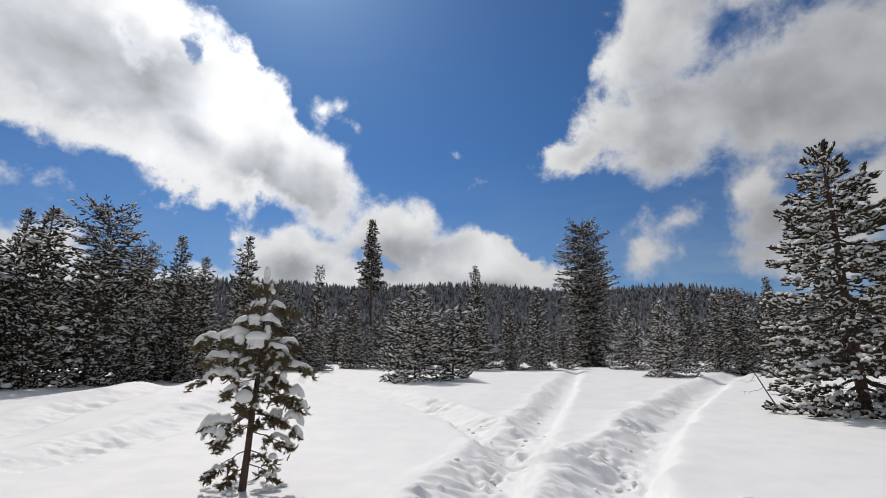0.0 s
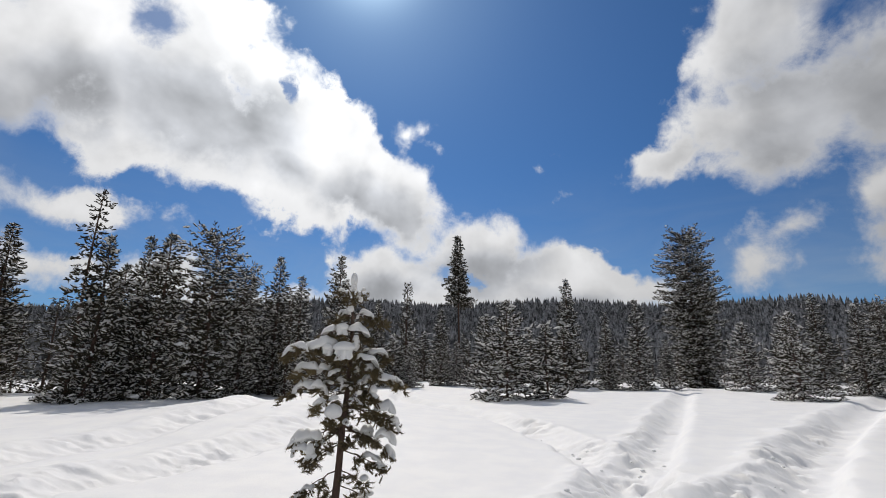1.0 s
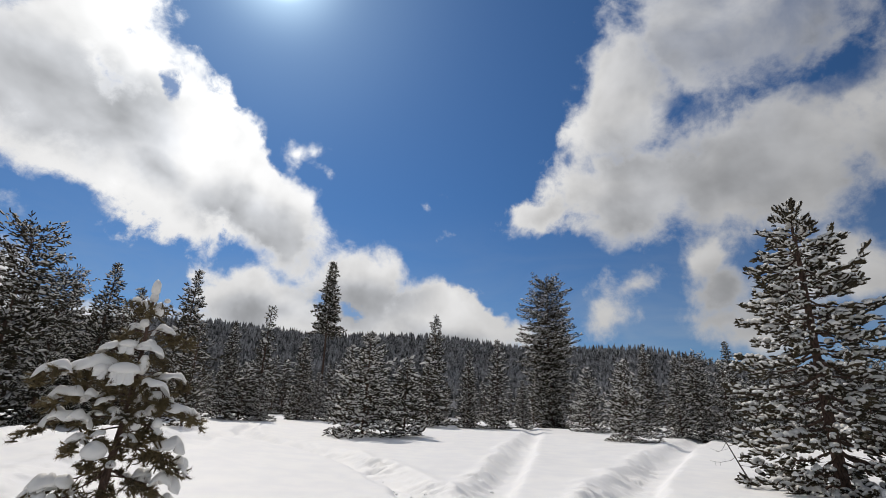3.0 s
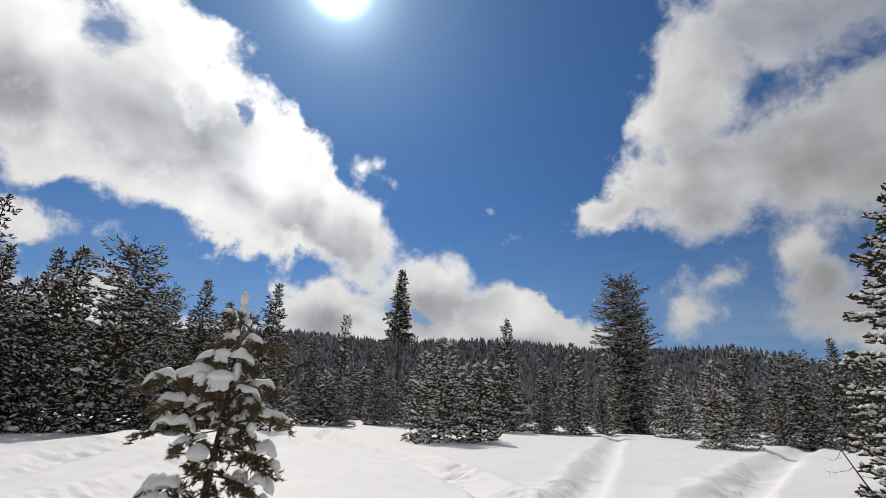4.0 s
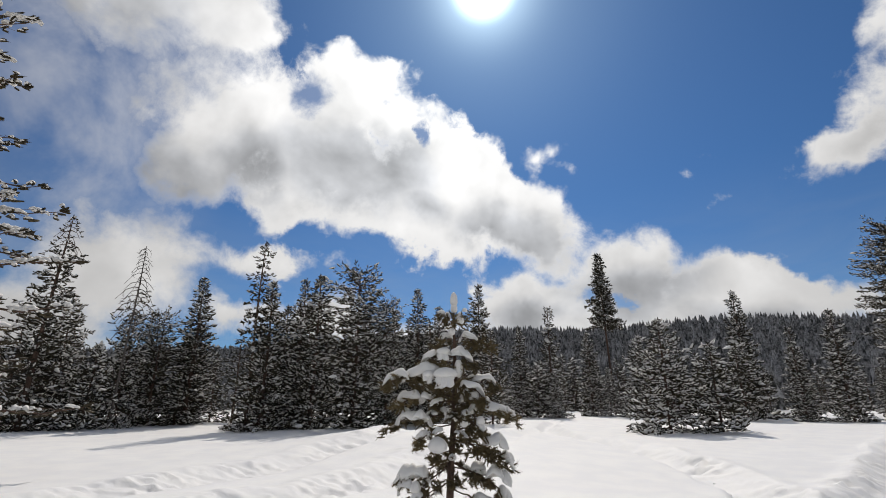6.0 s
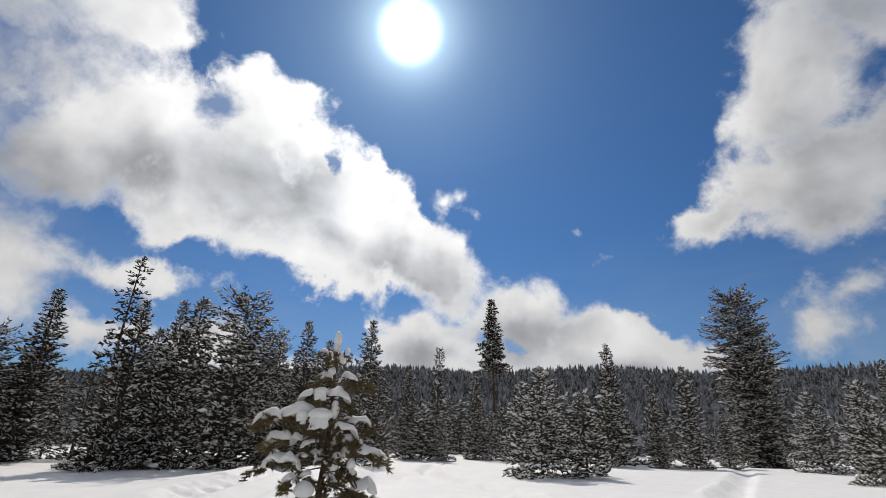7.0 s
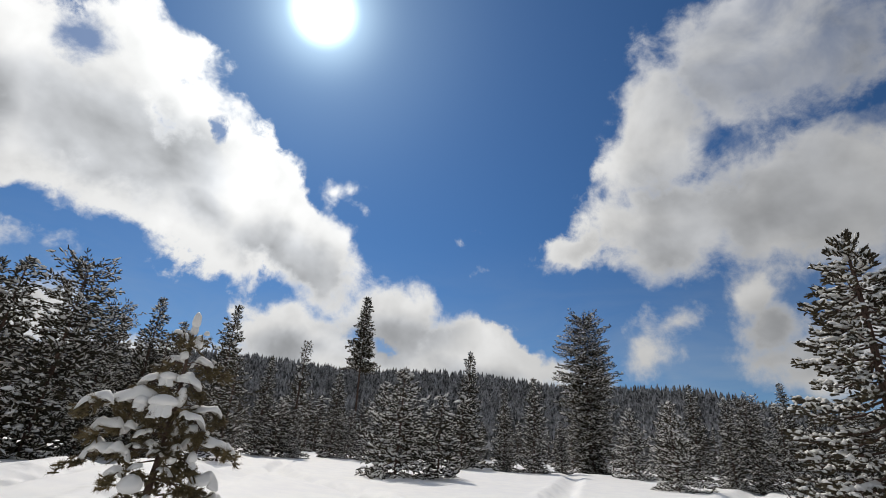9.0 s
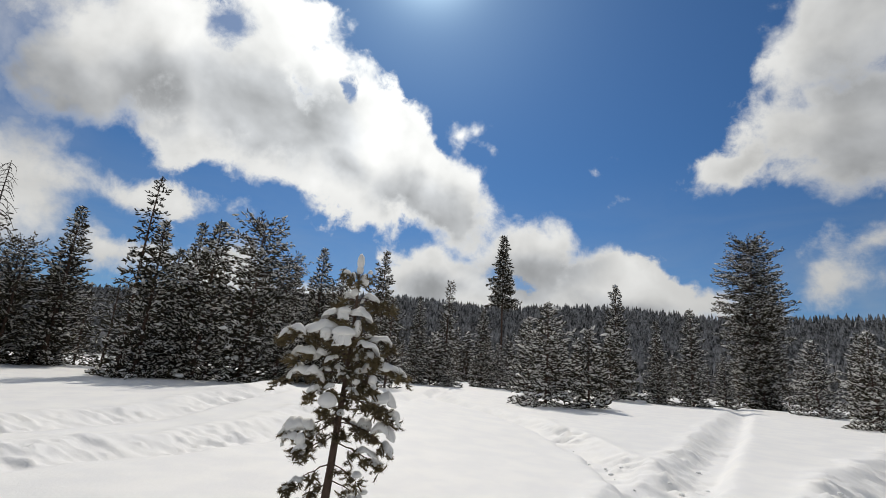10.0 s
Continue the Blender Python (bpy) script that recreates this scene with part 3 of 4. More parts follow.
def forest_tree(name, seed, high, profile, label, bare=0.03, boughs=110, per=8.0, rise=-0.12, snowy=0.75, coarse=1.0, far=False, bend=0.0, dead_top=0.0, dead=False, stout=0.0115, pads=0.16, inner=2):
    """One conifer: trunk, limbs, needle shoots and the snow on them. profile(s): crown radius in metres at height fraction s."""
    rng = np.random.default_rng(seed)
    tree = thing(name, (0, 0, 0), label, "tree")
    trunk, limbs = Shape(), Shape()
    shoots, load = Sprays(FINGERS_FAR if far else FINGERS), Sprays(FINGER_SNOW_FAR if far else FINGER_SNOW)
    kinds = len(shoots.templates)
    s = np.linspace(0, 1, 9)
    core = np.stack((bend * s ** 2 * high + 0.05 * np.sin(s * 5 + seed), 0.05 * np.cos(s * 4 + seed) - 0.05, s * high - 0.3 * (1 - s)), 1)
    tube(trunk, core, (0.0058 if dead else stout) * high * (1 - s) ** 0.8 + 0.015, 8)

    def shoot(p, aim, big, share):
        long, thick = rng.uniform(0.15, 0.34) * big, rng.uniform(0.030, 0.048) * big
        pick = int(rng.integers(kinds))
        shoots.add(pick, p, aim, long, thick, rng)
        if rng.uniform() < share:
            load.add(pick, p + np.array((0, 0, thick * 0.4)), aim, long * rng.uniform(0.6, 1.0), thick * rng.uniform(1.0, 1.7), rng, rng.uniform(0.7, 1.2))

    def leader(foot, head):
        foot, head = np.asarray(foot, float), np.asarray(head, float)
        for q in range(3 if far else 7):
            u = q / (3 if far else 7)
            a = rng.uniform(0, 6.283)
            shoot(foot + (head - foot) * u, (math.cos(a) * 0.8 * (1 - u), math.sin(a) * 0.8 * (1 - u), 0.75), coarse * 0.75, snowy * 0.7)
        shoot(head - (0, 0, 0.15), (0.05, 0, 1), coarse * 0.6, 0.0)

    for i in range(boughs):
        f = min(bare + (1 - bare) * (i + rng.uniform(0, 1)) / boughs, 0.985)
        root = np.array([np.interp(f, s, core[:, c]) for c in range(3)])
        az = i * 2.399 + rng.uniform(-0.5, 0.5)
        size = max(0.14, profile(f) * rng.uniform(0.60, 1.14))
        top = f > 1 - dead_top or dead
        slope = rise + 0.55 * (f - 0.45) + 0.45 * max(0.0, f - 0.84) / 0.16 + rng.uniform(-0.16, 0.16)
        drop = slope * size
        drop = max(drop, 0.15 - root[2]) if f < 0.3 else drop
        tip = root + np.array((math.cos(az) * size, math.sin(az) * size, drop if not top else -0.75 * size))
        line = bough_line(root, tip, 0.07 * size if not top else -0.28 * size, rng, 6)
        tube(limbs, line[::2] if far else line[(0, 1, 3, 5), :], np.linspace(0.010 + 0.012 * size, 0.006, 3 if far else 4) * (1.6 if top else 1.0), 3)
        if top:
            for u in rng.uniform(0.3, 1, 3):
                p = np.array([np.interp(u, np.linspace(0, 1, 6), line[:, c]) for c in range(3)])
                tube(limbs, [p, p + rng.normal(0, 0.12 * size + 0.04, 3) - (0, 0, 0.06)], (0.012, 0.006), 3)
            if dead and not 0.60 < f < 0.78 or rng.uniform() < 0.55:
                continue
        out, side = np.array((math.cos(az), math.sin(az), 0.0)), np.array((-math.sin(az), math.cos(az), 0.0))
        big = coarse * (1.0 - 0.30 * max(0.0, f - 0.55) / 0.45)
        count = max(2 if far else 3, int(per * (1.0 if far else 1.5) * size)) if not top else 3
        for q in range(count):
            u = 0.16 + 0.84 * (q + rng.uniform(0, 0.9)) / count
            hand = 1 if q % 2 else -1
            p = np.array([np.interp(u, np.linspace(0, 1, 6), line[:, c]) for c in range(3)])
            fan = hand * (1 - 0.72 * u) * size * 0.42 * rng.uniform(0, 1)
            p = p + side * fan + (0, 0, rng.uniform(-0.09, 0.07))
            aim = out * rng.uniform(0.3, 1.0) + side * hand * rng.uniform(0.0, 1.1) + (0, 0, rng.uniform(-0.45, 0.45) + 0.10 * u + 0.45 * max(0.0, f - 0.86) / 0.14)
            shoot(p, aim, big, snowy * (0.70 + 0.38 * u) * (1.15 - 0.35 * f))
        shoot(line[-1] - out * 0.08, out + (0, 0, rng.uniform(0.1, 0.6)), big, snowy)
        # shaded older foliage nearer the trunk
        for q in range(0 if top else 1 if far else inner):
            u = rng.uniform(0.15, 0.75)
            p = np.array([np.interp(u, np.linspace(0, 1, 6), line[:, c]) for c in range(3)]) + rng.normal(0, 0.08, 3)
            aim = out * rng.uniform(0.2, 1.0) + side * rng.uniform(-0.9, 0.9) + (0, 0, rng.uniform(-0.6, 0.3))
            shoots.add(int(rng.integers(kinds)), p - (0, 0, 0.05), aim, rng.uniform(0.24, 0.42) * big * min(1.0, 0.4 + size), rng.uniform(0.05, 0.075) * big * min(1.0, 0.4 + size), rng)
        if rng.uniform() < pads * (2.0 if size > 0.9 else 1.0) and not top:
            p = line[int(rng.integers(2, 6))] + (0, 0, 0.05)
            load.add(int(rng.integers(kinds)), p - out * 0.15, out + side * rng.uniform(-0.8, 0.8) + (0, 0, rng.uniform(-0.3, 0.1)), rng.uniform(0.26, 0.50) * coarse, rng.uniform(0.085, 0.14) * coarse, rng, rng.uniform(0.55, 0.9))
    if not dead and not dead_top:
        leader(core[-1] - (0, 0, 0.45 * coarse), core[-1])
    part("trunk", trunk, GREY_WOOD if dead else BARK, tree)
    tagged(part("branchwork", limbs, GREY_WOOD if dead else BARK, tree), kind="stuff")
    crown, snow = shoots.into(Shape()), load.into(Shape())
    if crown.count:
        tagged(part("crown", crown, NEEDLE, tree, smooth=False), kind="stuff")
    if snow.count:
        tagged(part("snow_load", snow, LOAD, tree, "clumps of snow caught on the boughs"), kind="stuff")
    return tree


def crown_line(*pairs):
    """Crown radius by height fraction, with the boughs standing out in uneven tiers."""
    at, wide = [p[0] for p in pairs], [p[1] for p in pairs]
    return lambda f: float(np.interp(f, at, wide)) * (1.0 + (0.15 if max(wide) < 3 else 0.05) * math.sin(f * 61 + wide[0] * 9))


MODELS = {
    "bushy": forest_tree("snowy_pine", 11, 5.6, crown_line((0, 1.7), (0.1, 2.3), (0.3, 2.1), (0.55, 1.55), (0.78, 0.95), (0.92, 0.5), (1, 0.14)), "broad young pine heavily dusted with snow", boughs=88, per=7.6, rise=0.0, snowy=0.95, coarse=0.92, pads=0.4),
    "open": forest_tree("open_pine", 111, 4.4, crown_line((0, 1.0), (0.12, 1.45), (0.4, 1.15), (0.7, 0.7), (0.9, 0.35), (1, 0.12)), "small open pine with a visible trunk and snowy boughs", bare=0.1, boughs=58, per=8.0, rise=0.05, snowy=0.85, pads=0.25),
    "spruce": forest_tree("slender_conifer", 12, 10.0, crown_line((0, 1.3), (0.1, 1.75), (0.3, 1.7), (0.5, 1.25), (0.72, 0.78), (0.88, 0.45), (1, 0.12)), "tall narrow dark conifer dusted with snow", bare=0.08, boughs=150, per=7.5, rise=-0.22, snowy=0.7),
    "spruce_b": forest_tree("dark_conifer", 13, 8.6, crown_line((0, 1.2), (0.08, 1.45), (0.35, 1.42), (0.6, 1.12), (0.8, 0.78), (0.92, 0.45), (1, 0.12)), "dark green conifer with snow on its boughs", boughs=130, per=7.2, rise=-0.18, snowy=0.78, pads=0.2),
    "broad": forest_tree("broad_conifer", 131, 8.2, crown_line((0, 1.75), (0.08, 2.0), (0.3, 1.65), (0.55, 1.1), (0.78, 0.68), (0.92, 0.4), (1, 0.1)), "dark conifer with boughs down to the snow", bare=0.01, boughs=140, per=8.0, rise=-0.25, snowy=0.7),
    "tall": forest_tree("lone_tall_pine", 14, 17.5, crown_line((0, 0.3), (0.54, 0.4), (0.56, 2.1), (0.62, 1.8), (0.7, 1.4), (0.8, 1.05), (0.9, 0.62), (0.96, 0.45), (1, 0.22)),
                        "very tall thin pine with a bare lower trunk", bare=0.54, boughs=170, per=9.0, snowy=0.45, rise=-0.45, coarse=1.2, bend=-0.008, stout=0.0078, pads=0.05),
    "big": forest_tree("great_pine", 15, 17.0, crown_line((0, 1.7), (0.12, 2.2), (0.35, 3.0), (0.6, 3.5), (0.78, 3.4), (0.9, 2.7), (0.96, 2.1), (1.0, 1.2)), "huge dense dark pine with an uneven top",
                       bare=0.03, boughs=340, per=8.0, snowy=0.72, rise=-0.12, coarse=1.1, pads=0.1, inner=6),
    "lodge": forest_tree("lodgepole_pine", 16, 8.9, crown_line((0, 1.15), (0.2, 1.4), (0.5, 1.6), (0.75, 2.0), (0.88, 1.95), (0.95, 1.6), (1.0, 0.8)), "lodgepole pine with a spreading snowy crown and dark trunk",
                         bare=0.04, boughs=160, per=6.8, snowy=0.8, rise=-0.05, bend=0.03, stout=0.014, pads=0.2, inner=3),
    "thin": forest_tree("spindly_pine", 17, 10.0, crown_line((0, 0.9), (0.2, 1.25), (0.45, 1.2), (0.7, 0.75), (0.82, 0.32), (0.87, 0.75), (0.93, 0.62), (1, 0.2)), "thin sparse pine with a tufted head and short boughs", boughs=110, per=6.0, snowy=0.6, rise=-0.05),
    "wisp": forest_tree("gaunt_conifer", 117, 10.5, crown_line((0, 0.8), (0.5, 0.9), (0.66, 0.95), (0.7, 0.5), (0.84, 0.75), (0.92, 0.5), (1, 0.12)), "gaunt tall conifer with sparse tufts near its top", bare=0.45, boughs=48, per=5.0, snowy=0.3, rise=-0.45, pads=0.0, stout=0.008),
    "snagtop": forest_tree("half_dead_pine", 18, 11.0, crown_line((0, 1.5), (0.3, 1.45), (0.55, 1.0), (0.78, 0.8), (0.84, 1.0), (1, 0.25)), "pine with a dead bare top and arching twigs", boughs=120, per=7.0, snowy=0.6, dead_top=0.17, bend=0.01, rise=-0.3),
    "snag": forest_tree("dead_snag", 19, 10.0, crown_line((0, 0.6), (0.45, 0.7), (0.62, 1.1), (0.75, 0.95), (1, 0.35)), "bare dead tree, grey with drooping twigs", bare=0.5, boughs=56, dead=True, bend=0.01),
    "far_a": forest_tree("distant_conifer", 21, 9.0, crown_line((0, 1.5), (0.2, 1.6), (0.6, 0.95), (1, 0.12)), "dark snow-dusted conifer deep in the forest", bare=0.02, boughs=60, per=4.2, snowy=0.6, far=True, rise=-0.2, coarse=1.6),
    "far_b": forest_tree("distant_pine", 22, 9.0, crown_line((0, 1.1), (0.3, 1.5), (0.75, 1.5), (0.92, 1.0), (1, 0.3)), "dark snow-dusted pine deep in the forest", bare=0.04, boughs=60, per=4.2, snowy=0.6, far=True, rise=0.0, coarse=1.6),
    "far_c": forest_tree("distant_slim_conifer", 23, 9.0, crown_line((0, 1.0), (0.2, 1.25), (0.6, 0.8), (1, 0.1)), "slim dark conifer deep in the forest", bare=0.02, boughs=60, per=4.4, snowy=0.6, far=True, rise=-0.25, coarse=1.5),
    "hill": forest_tree("hill_conifer", 24, 10.0, crown_line((0, 1.5), (0.2, 1.7), (0.6, 1.0), (1, 0.1)), "small frosted conifer at the foot of the hill", bare=0.01, boughs=34, per=1.8, snowy=0.6, far=True, coarse=2.5, rise=-0.2),
}
MODEL_HIGH = {"bushy": 5.6, "open": 4.4, "spruce": 10.0, "spruce_b": 8.6, "broad": 8.2, "tall": 17.5, "big": 17.0, "lodge": 8.9, "thin": 10.0, "wisp": 10.5, "snagtop": 11.0, "snag": 10.0,
              "far_a": 9.0, "far_b": 9.0, "far_c": 9.0, "hill": 10.0}
USED = set()


def plant(model, x, y, high, turn=0.0, wide=1.0, group="forest trees"):
    """Stands one tree of a model at a place of the plan, high metres tall."""
    s = high / MODEL_HIGH[model]
    m = Matrix.Translation((x, y, land_at(x, y) - 0.05)) @ Matrix.Rotation(turn, 4, "Z") @ Matrix.Diagonal((s * wide, s * wide, s, 1))
    if model in USED:
        tree = copy_thing(MODELS[model], m)
        tree.matrix_basis = m
    else:
        USED.add(model)
        tree = MODELS[model]
        tree.matrix_basis = m
    return tagged(tree, group=group)


# model, x, y, height, turn, breadth
EDGE_LEFT = [("snagtop", -28.7, 10.8, 11.0, 3.3, 1.0), ("snag", -27.5, 14.2, 10.0, 3.4, 1.0), ("bushy", -29.6, 12.2, 6.6, 0.7, 0.75), ("bushy", -29.2, 15.2, 6.4, 2.2, 0.7), ("bushy", -31.8, 8.6, 6.6, 3.7, 0.8), ("open", -27.7, 13.0, 4.2, 1.7, 1.0),
             ("lodge", -29.8, 17.2, 6.6, 4.4, 0.9), ("spruce", -28.4, 18.7, 9.1, 1.0, 1.15), ("spruce_b", -29.6, 19.6, 6.4, 5.0, 1.0), ("wisp", -22.2, 18.2, 10.5, 2.9, 1.0),
             ("broad", -21.6, 18.7, 8.1, 0.4, 1.0), ("spruce_b", -23.6, 21.6, 7.3, 2.0, 1.0), ("spruce_b", -20.9, 20.4, 8.5, 4.0, 0.85), ("spruce_b", -19.8, 20.5, 8.6, 1.9, 1.05), ("lodge", -18.0, 22.1, 8.9, 5.2, 1.0),
             ("lodge", -17.0, 23.6, 7.2, 2.9, 0.75), ("spruce", -16.7, 26.4, 8.6, 1.1, 1.0), ("spruce_b", -15.7, 27.5, 7.5, 3.9, 0.9), ("spruce_b", -18.9, 27.0, 7.4, 0.4, 1.0), ("thin", -15.2, 25.6, 6.0, 0.6, 1.0),
             ("spruce_b", -20.6, 43.7, 12.9, 0.3, 0.85), ("thin", -13.7, 44.3, 10.0, 2.2, 0.95), ("open", -14.6, 43.0, 4.6, 0.4, 1.2), ("bushy", -12.7, 42.4, 3.9, 2.6, 0.75), ("spruce", -17.2, 45.5, 8.6, 1.6, 1.0)]
EDGE_MIDDLE = [("tall", -10.2, 53.4, 17.4, 0.0, 1.0), ("spruce_b", -12.0, 51.6, 8.3, 1.4, 1.0), ("bushy", -10.0, 50.6, 4.6, 0.8, 0.8), ("bushy", -2.5, 28.0, 5.6, 0.5, 1.0), ("open", -0.3, 28.7, 4.3, 1.2, 1.05),
               ("broad", 1.7, 50.5, 11.0, 1.7, 0.85), ("open", 1.1, 44.6, 5.6, 2.0, 1.2), ("spruce_b", 4.7, 44.3, 5.6, 0.9, 1.2), ("spruce_b", 7.3, 44.0, 7.7, 2.7, 1.0), ("thin", 5.4, 50.0, 7.4, 5.0, 1.0), ("spruce_b", 10.3, 47.5, 4.4, 3.1, 1.3),
               ("big", 15.6, 57.3, 17.4, 0.0, 1.0), ("bushy", 14.9, 42.1, 5.3, 3.0, 0.85), ("bushy", 12.9, 29.6, 4.7, 1.9, 0.85), ("bushy", -6.2, 47.0, 7.0, 4.1, 0.8), ("spruce_b", -7.6, 53.0, 7.6, 3.1, 1.0), ("broad", -4.4, 50.0, 6.6, 0.3, 1.0)]
EDGE_RIGHT = [("spruce", 19.6, 41.2, 7.4, 0.7, 1.0), ("broad", 19.8, 36.6, 6.0, 1.3, 0.9), ("lodge", 20.6, 35.2, 5.8, 2.4, 0.95), ("bushy", 22.0, 34.3, 5.4, 0.2, 0.85),
              ("spruce_b", 18.0, 43.0, 5.8, 3.6, 1.1), ("bushy", 25.0, 31.5, 5.4, 4.4, 0.9), ("lodge", 27.5, 29.0, 5.8, 5.1, 1.0), ("spruce", 25.0, 38.0, 7.4, 5.5, 1.0), ("broad", 23.4, 33.0, 5.6, 2.2, 1.0)]
for model, x, y, high, turn, wide in EDGE_LEFT + EDGE_MIDDLE + EDGE_RIGHT:
    plant(model, x, y, high, turn, wide)

# a second, closed row behind the trees of the left edge
rng = np.random.default_rng(33)
for q in range(20):
    az = -70 + 48 * (q + rng.uniform(0, 0.6)) / 20
    r = rng.uniform(33, 39)
    plant(("far_a", "far_b", "far_c")[q % 3], r * math.sin(radians(az)), r * math.cos(radians(az)), (rng.uniform(6.0, 7.8) if -50 < az < -30 else rng.uniform(4.2, 6.0)), rng.uniform(0, 6), rng.uniform(1.0, 1.3))

# the depth of the forest behind the edge
rng = np.random.default_rng(31)
count = 0
while count < 84:
    az, r = rng.uniform(-84, 62), rng.uniform(34, 100)
    x, y = r * math.sin(radians(az)), r * math.cos(radians(az))
    edge = float(np.interp(az, (-84, -60, -50, -36, -30, -20, -12, -6, 6, 14, 25, 40, 62), (34, 36, 38, 34, 38, 52, 58, 58, 55, 60, 46, 38, 34)))
    if r < edge or rng.uniform() > 1.35 - (r - edge) / 70:
        continue
    low = 0.62 if az > -18 else 0.72
    plant(("far_a", "far_b", "far_c")[count % 3], x, y, rng.uniform(7.0, 11.0) * low, rng.uniform(0, 6), rng.uniform(0.85, 1.2), "trees deep in the forest")
    count += 1

rng = np.random.default_rng(32)
for q in range(130):
    az, r = (-46 + 92 * (q + rng.uniform(0, 1)) / 100, rng.uniform(88, 142)) if q < 100 else (rng.uniform(-24, -2), rng.uniform(84, 116))
    x, y = r * math.sin(radians(az)), r * math.cos(radians(az))
    plant("hill", x, y, rng.uniform(6.0, 9.5), rng.uniform(0, 6), rng.uniform(0.9, 1.3), "trees at the foot of the hill")


# ---- woods on the hill, past counting ----
def hill_tree(seed):
    rng = np.random.default_rng(seed)
    v, f = [], []
    tiers = 4
    for t in range(tiers):
        z0, z1 = 0.06 + 0.90 * t / tiers, 0.06 + 0.90 * (t + 1.9) / tiers
        rad, start = 0.155 * (1 - t / tiers) ** 0.75 + 0.012, len(v)
        v.append((0, 0, min(z1, 1.0)))
        points = 8
        for q in range(points):
            a = 2 * math.pi * q / points + t * 0.7
            w = rad * (rng.uniform(0.85, 1.25) if q % 2 == 0 else rng.uniform(0.4, 0.65))
            v.append((w * math.cos(a), w * math.sin(a), z0 + (0.0 if q % 2 == 0 else 0.035) + rng.uniform(-0.02, 0.02)))
        f += [(start, start + 1 + q, start + 1 + (q + 1) % points) for q in range(points)]
    return np.array(v), np.array(f)


woods = Shape()
KINDS = [hill_tree(50 + q) for q in range(5)]
rng = np.random.default_rng(41)
for q in range(8800):
    # evenly strewn, so that no clearings open
    az = -80 + 138 * ((0.5 + q * 0.7548776662) % 1) + rng.uniform(-0.15, 0.15)
    r = math.sqrt(100 ** 2 + (345 ** 2 - 100 ** 2) * ((0.5 + q * 0.5698402910) % 1)) + rng.uniform(-0.6, 0.6)
    x, y = r * math.sin(radians(az)), r * math.cos(radians(az))
    v, f = KINDS[q % 5]
    high, c = rng.uniform(6.0, 10.0), rng.uniform(0, 6.28)
    spin = np.array(((math.cos(c), -math.sin(c), 0), (math.sin(c), math.cos(c), 0), (0, 0, 1)))
    woods.add((v * (high * rng.uniform(0.85, 1.2), high * 1.0, high)) @ spin.T + (x, y, land_at(x, y) - 0.3), f)
tagged(new("hillside_forest", woods.mesh("hillside_forest", FAR, False)), "dense frosted conifer forest covering the far hillside", "forest", kind="stuff")


# ---- the snow-laden pines near the camera ----
rng0 = np.random.default_rng(8)
YOUNG_BRUSH = [brush(rng0, 90, 0.09, 0.046, 0.0026, 0.3, 1.3) for _ in range(6)]
NEAR_BENDS = [tuple(rng0.uniform(-1.6, 1.6, 2)) for _ in range(8)]
NEAR_FINGERS = [finger(rng0, 5, (0.0, 0.5, 0.92), 10, b, 0.85, 1.5, 0.22) for b in NEAR_BENDS]
YOUNG_FINGERS = [finger(rng0, 5, (0.0, 0.4, 0.75, 0.95), 66, b, 0.36, 1.55, 0.06) for b in NEAR_BENDS]
NEAR_SNOW = [snow_on_finger(rng0, (-0.02, 0.3, 0.7, 1.0), 6, b) for b in NEAR_BENDS]


def along(line, u):
    return np.array([np.interp(u, np.linspace(0, 1, len(line)), line[:, c]) for c in range(3)])


def add_branch(tree, wood, leaves, snow, leaf_mat):
    """One bough as a part of its tree, with its needles and its snow below it."""
    bough = part("branch", wood, BARK, tree)
    part("foliage", leaves, leaf_mat, bough, "dark green pine needles in tufts", smooth=False)
    if snow.count:
        tagged(part("snow", snow, LOAD, bough, "thick fresh white snow"), kind="stuff")


def snow_roll(shape, points, wide, tall, rng, around=12):
    """A smooth roll of settled snow along a shoot: blunt rounded ends, domed above, nearly flat below."""
    points = np.asarray(points, dtype=float)
    count = 13
    s = np.linspace(0, 1, count)
    old = np.linspace(0, 1, len(points))
    points = np.stack([np.interp(s, old, points[:, c]) for c in range(3)], 1)
    swell = (1 - np.abs(2 * s - 1) ** 4.5) ** 0.5
    swell[0] = swell[-1] = 0.04
    ahead = np.gradient(points, axis=0)
    side = np.cross(ahead, (0, 0, 1.0))
    side /= np.linalg.norm(side, axis=1, keepdims=True) + 1e-9
    a = np.arange(around) * 2 * np.pi / around
    rise = np.where(np.sin(a) > 0, np.sin(a), 0.25 * np.sin(a)) - 0.6 * np.cos(a) ** 2
    p, q = rng.uniform(0, 6.28, 2)
    lumps = 1 + 0.18 * np.sin(s * rng.uniform(6, 11) + p)[:, None] * np.cos(a + q)[None] + 0.15 * np.sin(s * rng.uniform(9, 18) + q)[:, None]
    # the lower rim hangs in uneven tongues
    lumps = lumps + np.where(np.sin(a) < 0.2, 0.26, 0.0)[None] * np.sin(s * rng.uniform(14, 22) + p)[:, None]
    lumps = (lumps + rng.uniform(-0.04, 0.04, lumps.shape))[:, :, None]
    v = points[:, None] + lumps * swell[:, None, None] * (np.cos(a)[None, :, None] * side[:, None] * wide + rise[None, :, None] * np.array((0, 0, tall)))
    key = (count, around)
    if key not in RINGS:
        RINGS[key] = np.array(ring_faces(*key))
    shape.add(v.reshape(-1, 3), RINGS[key])


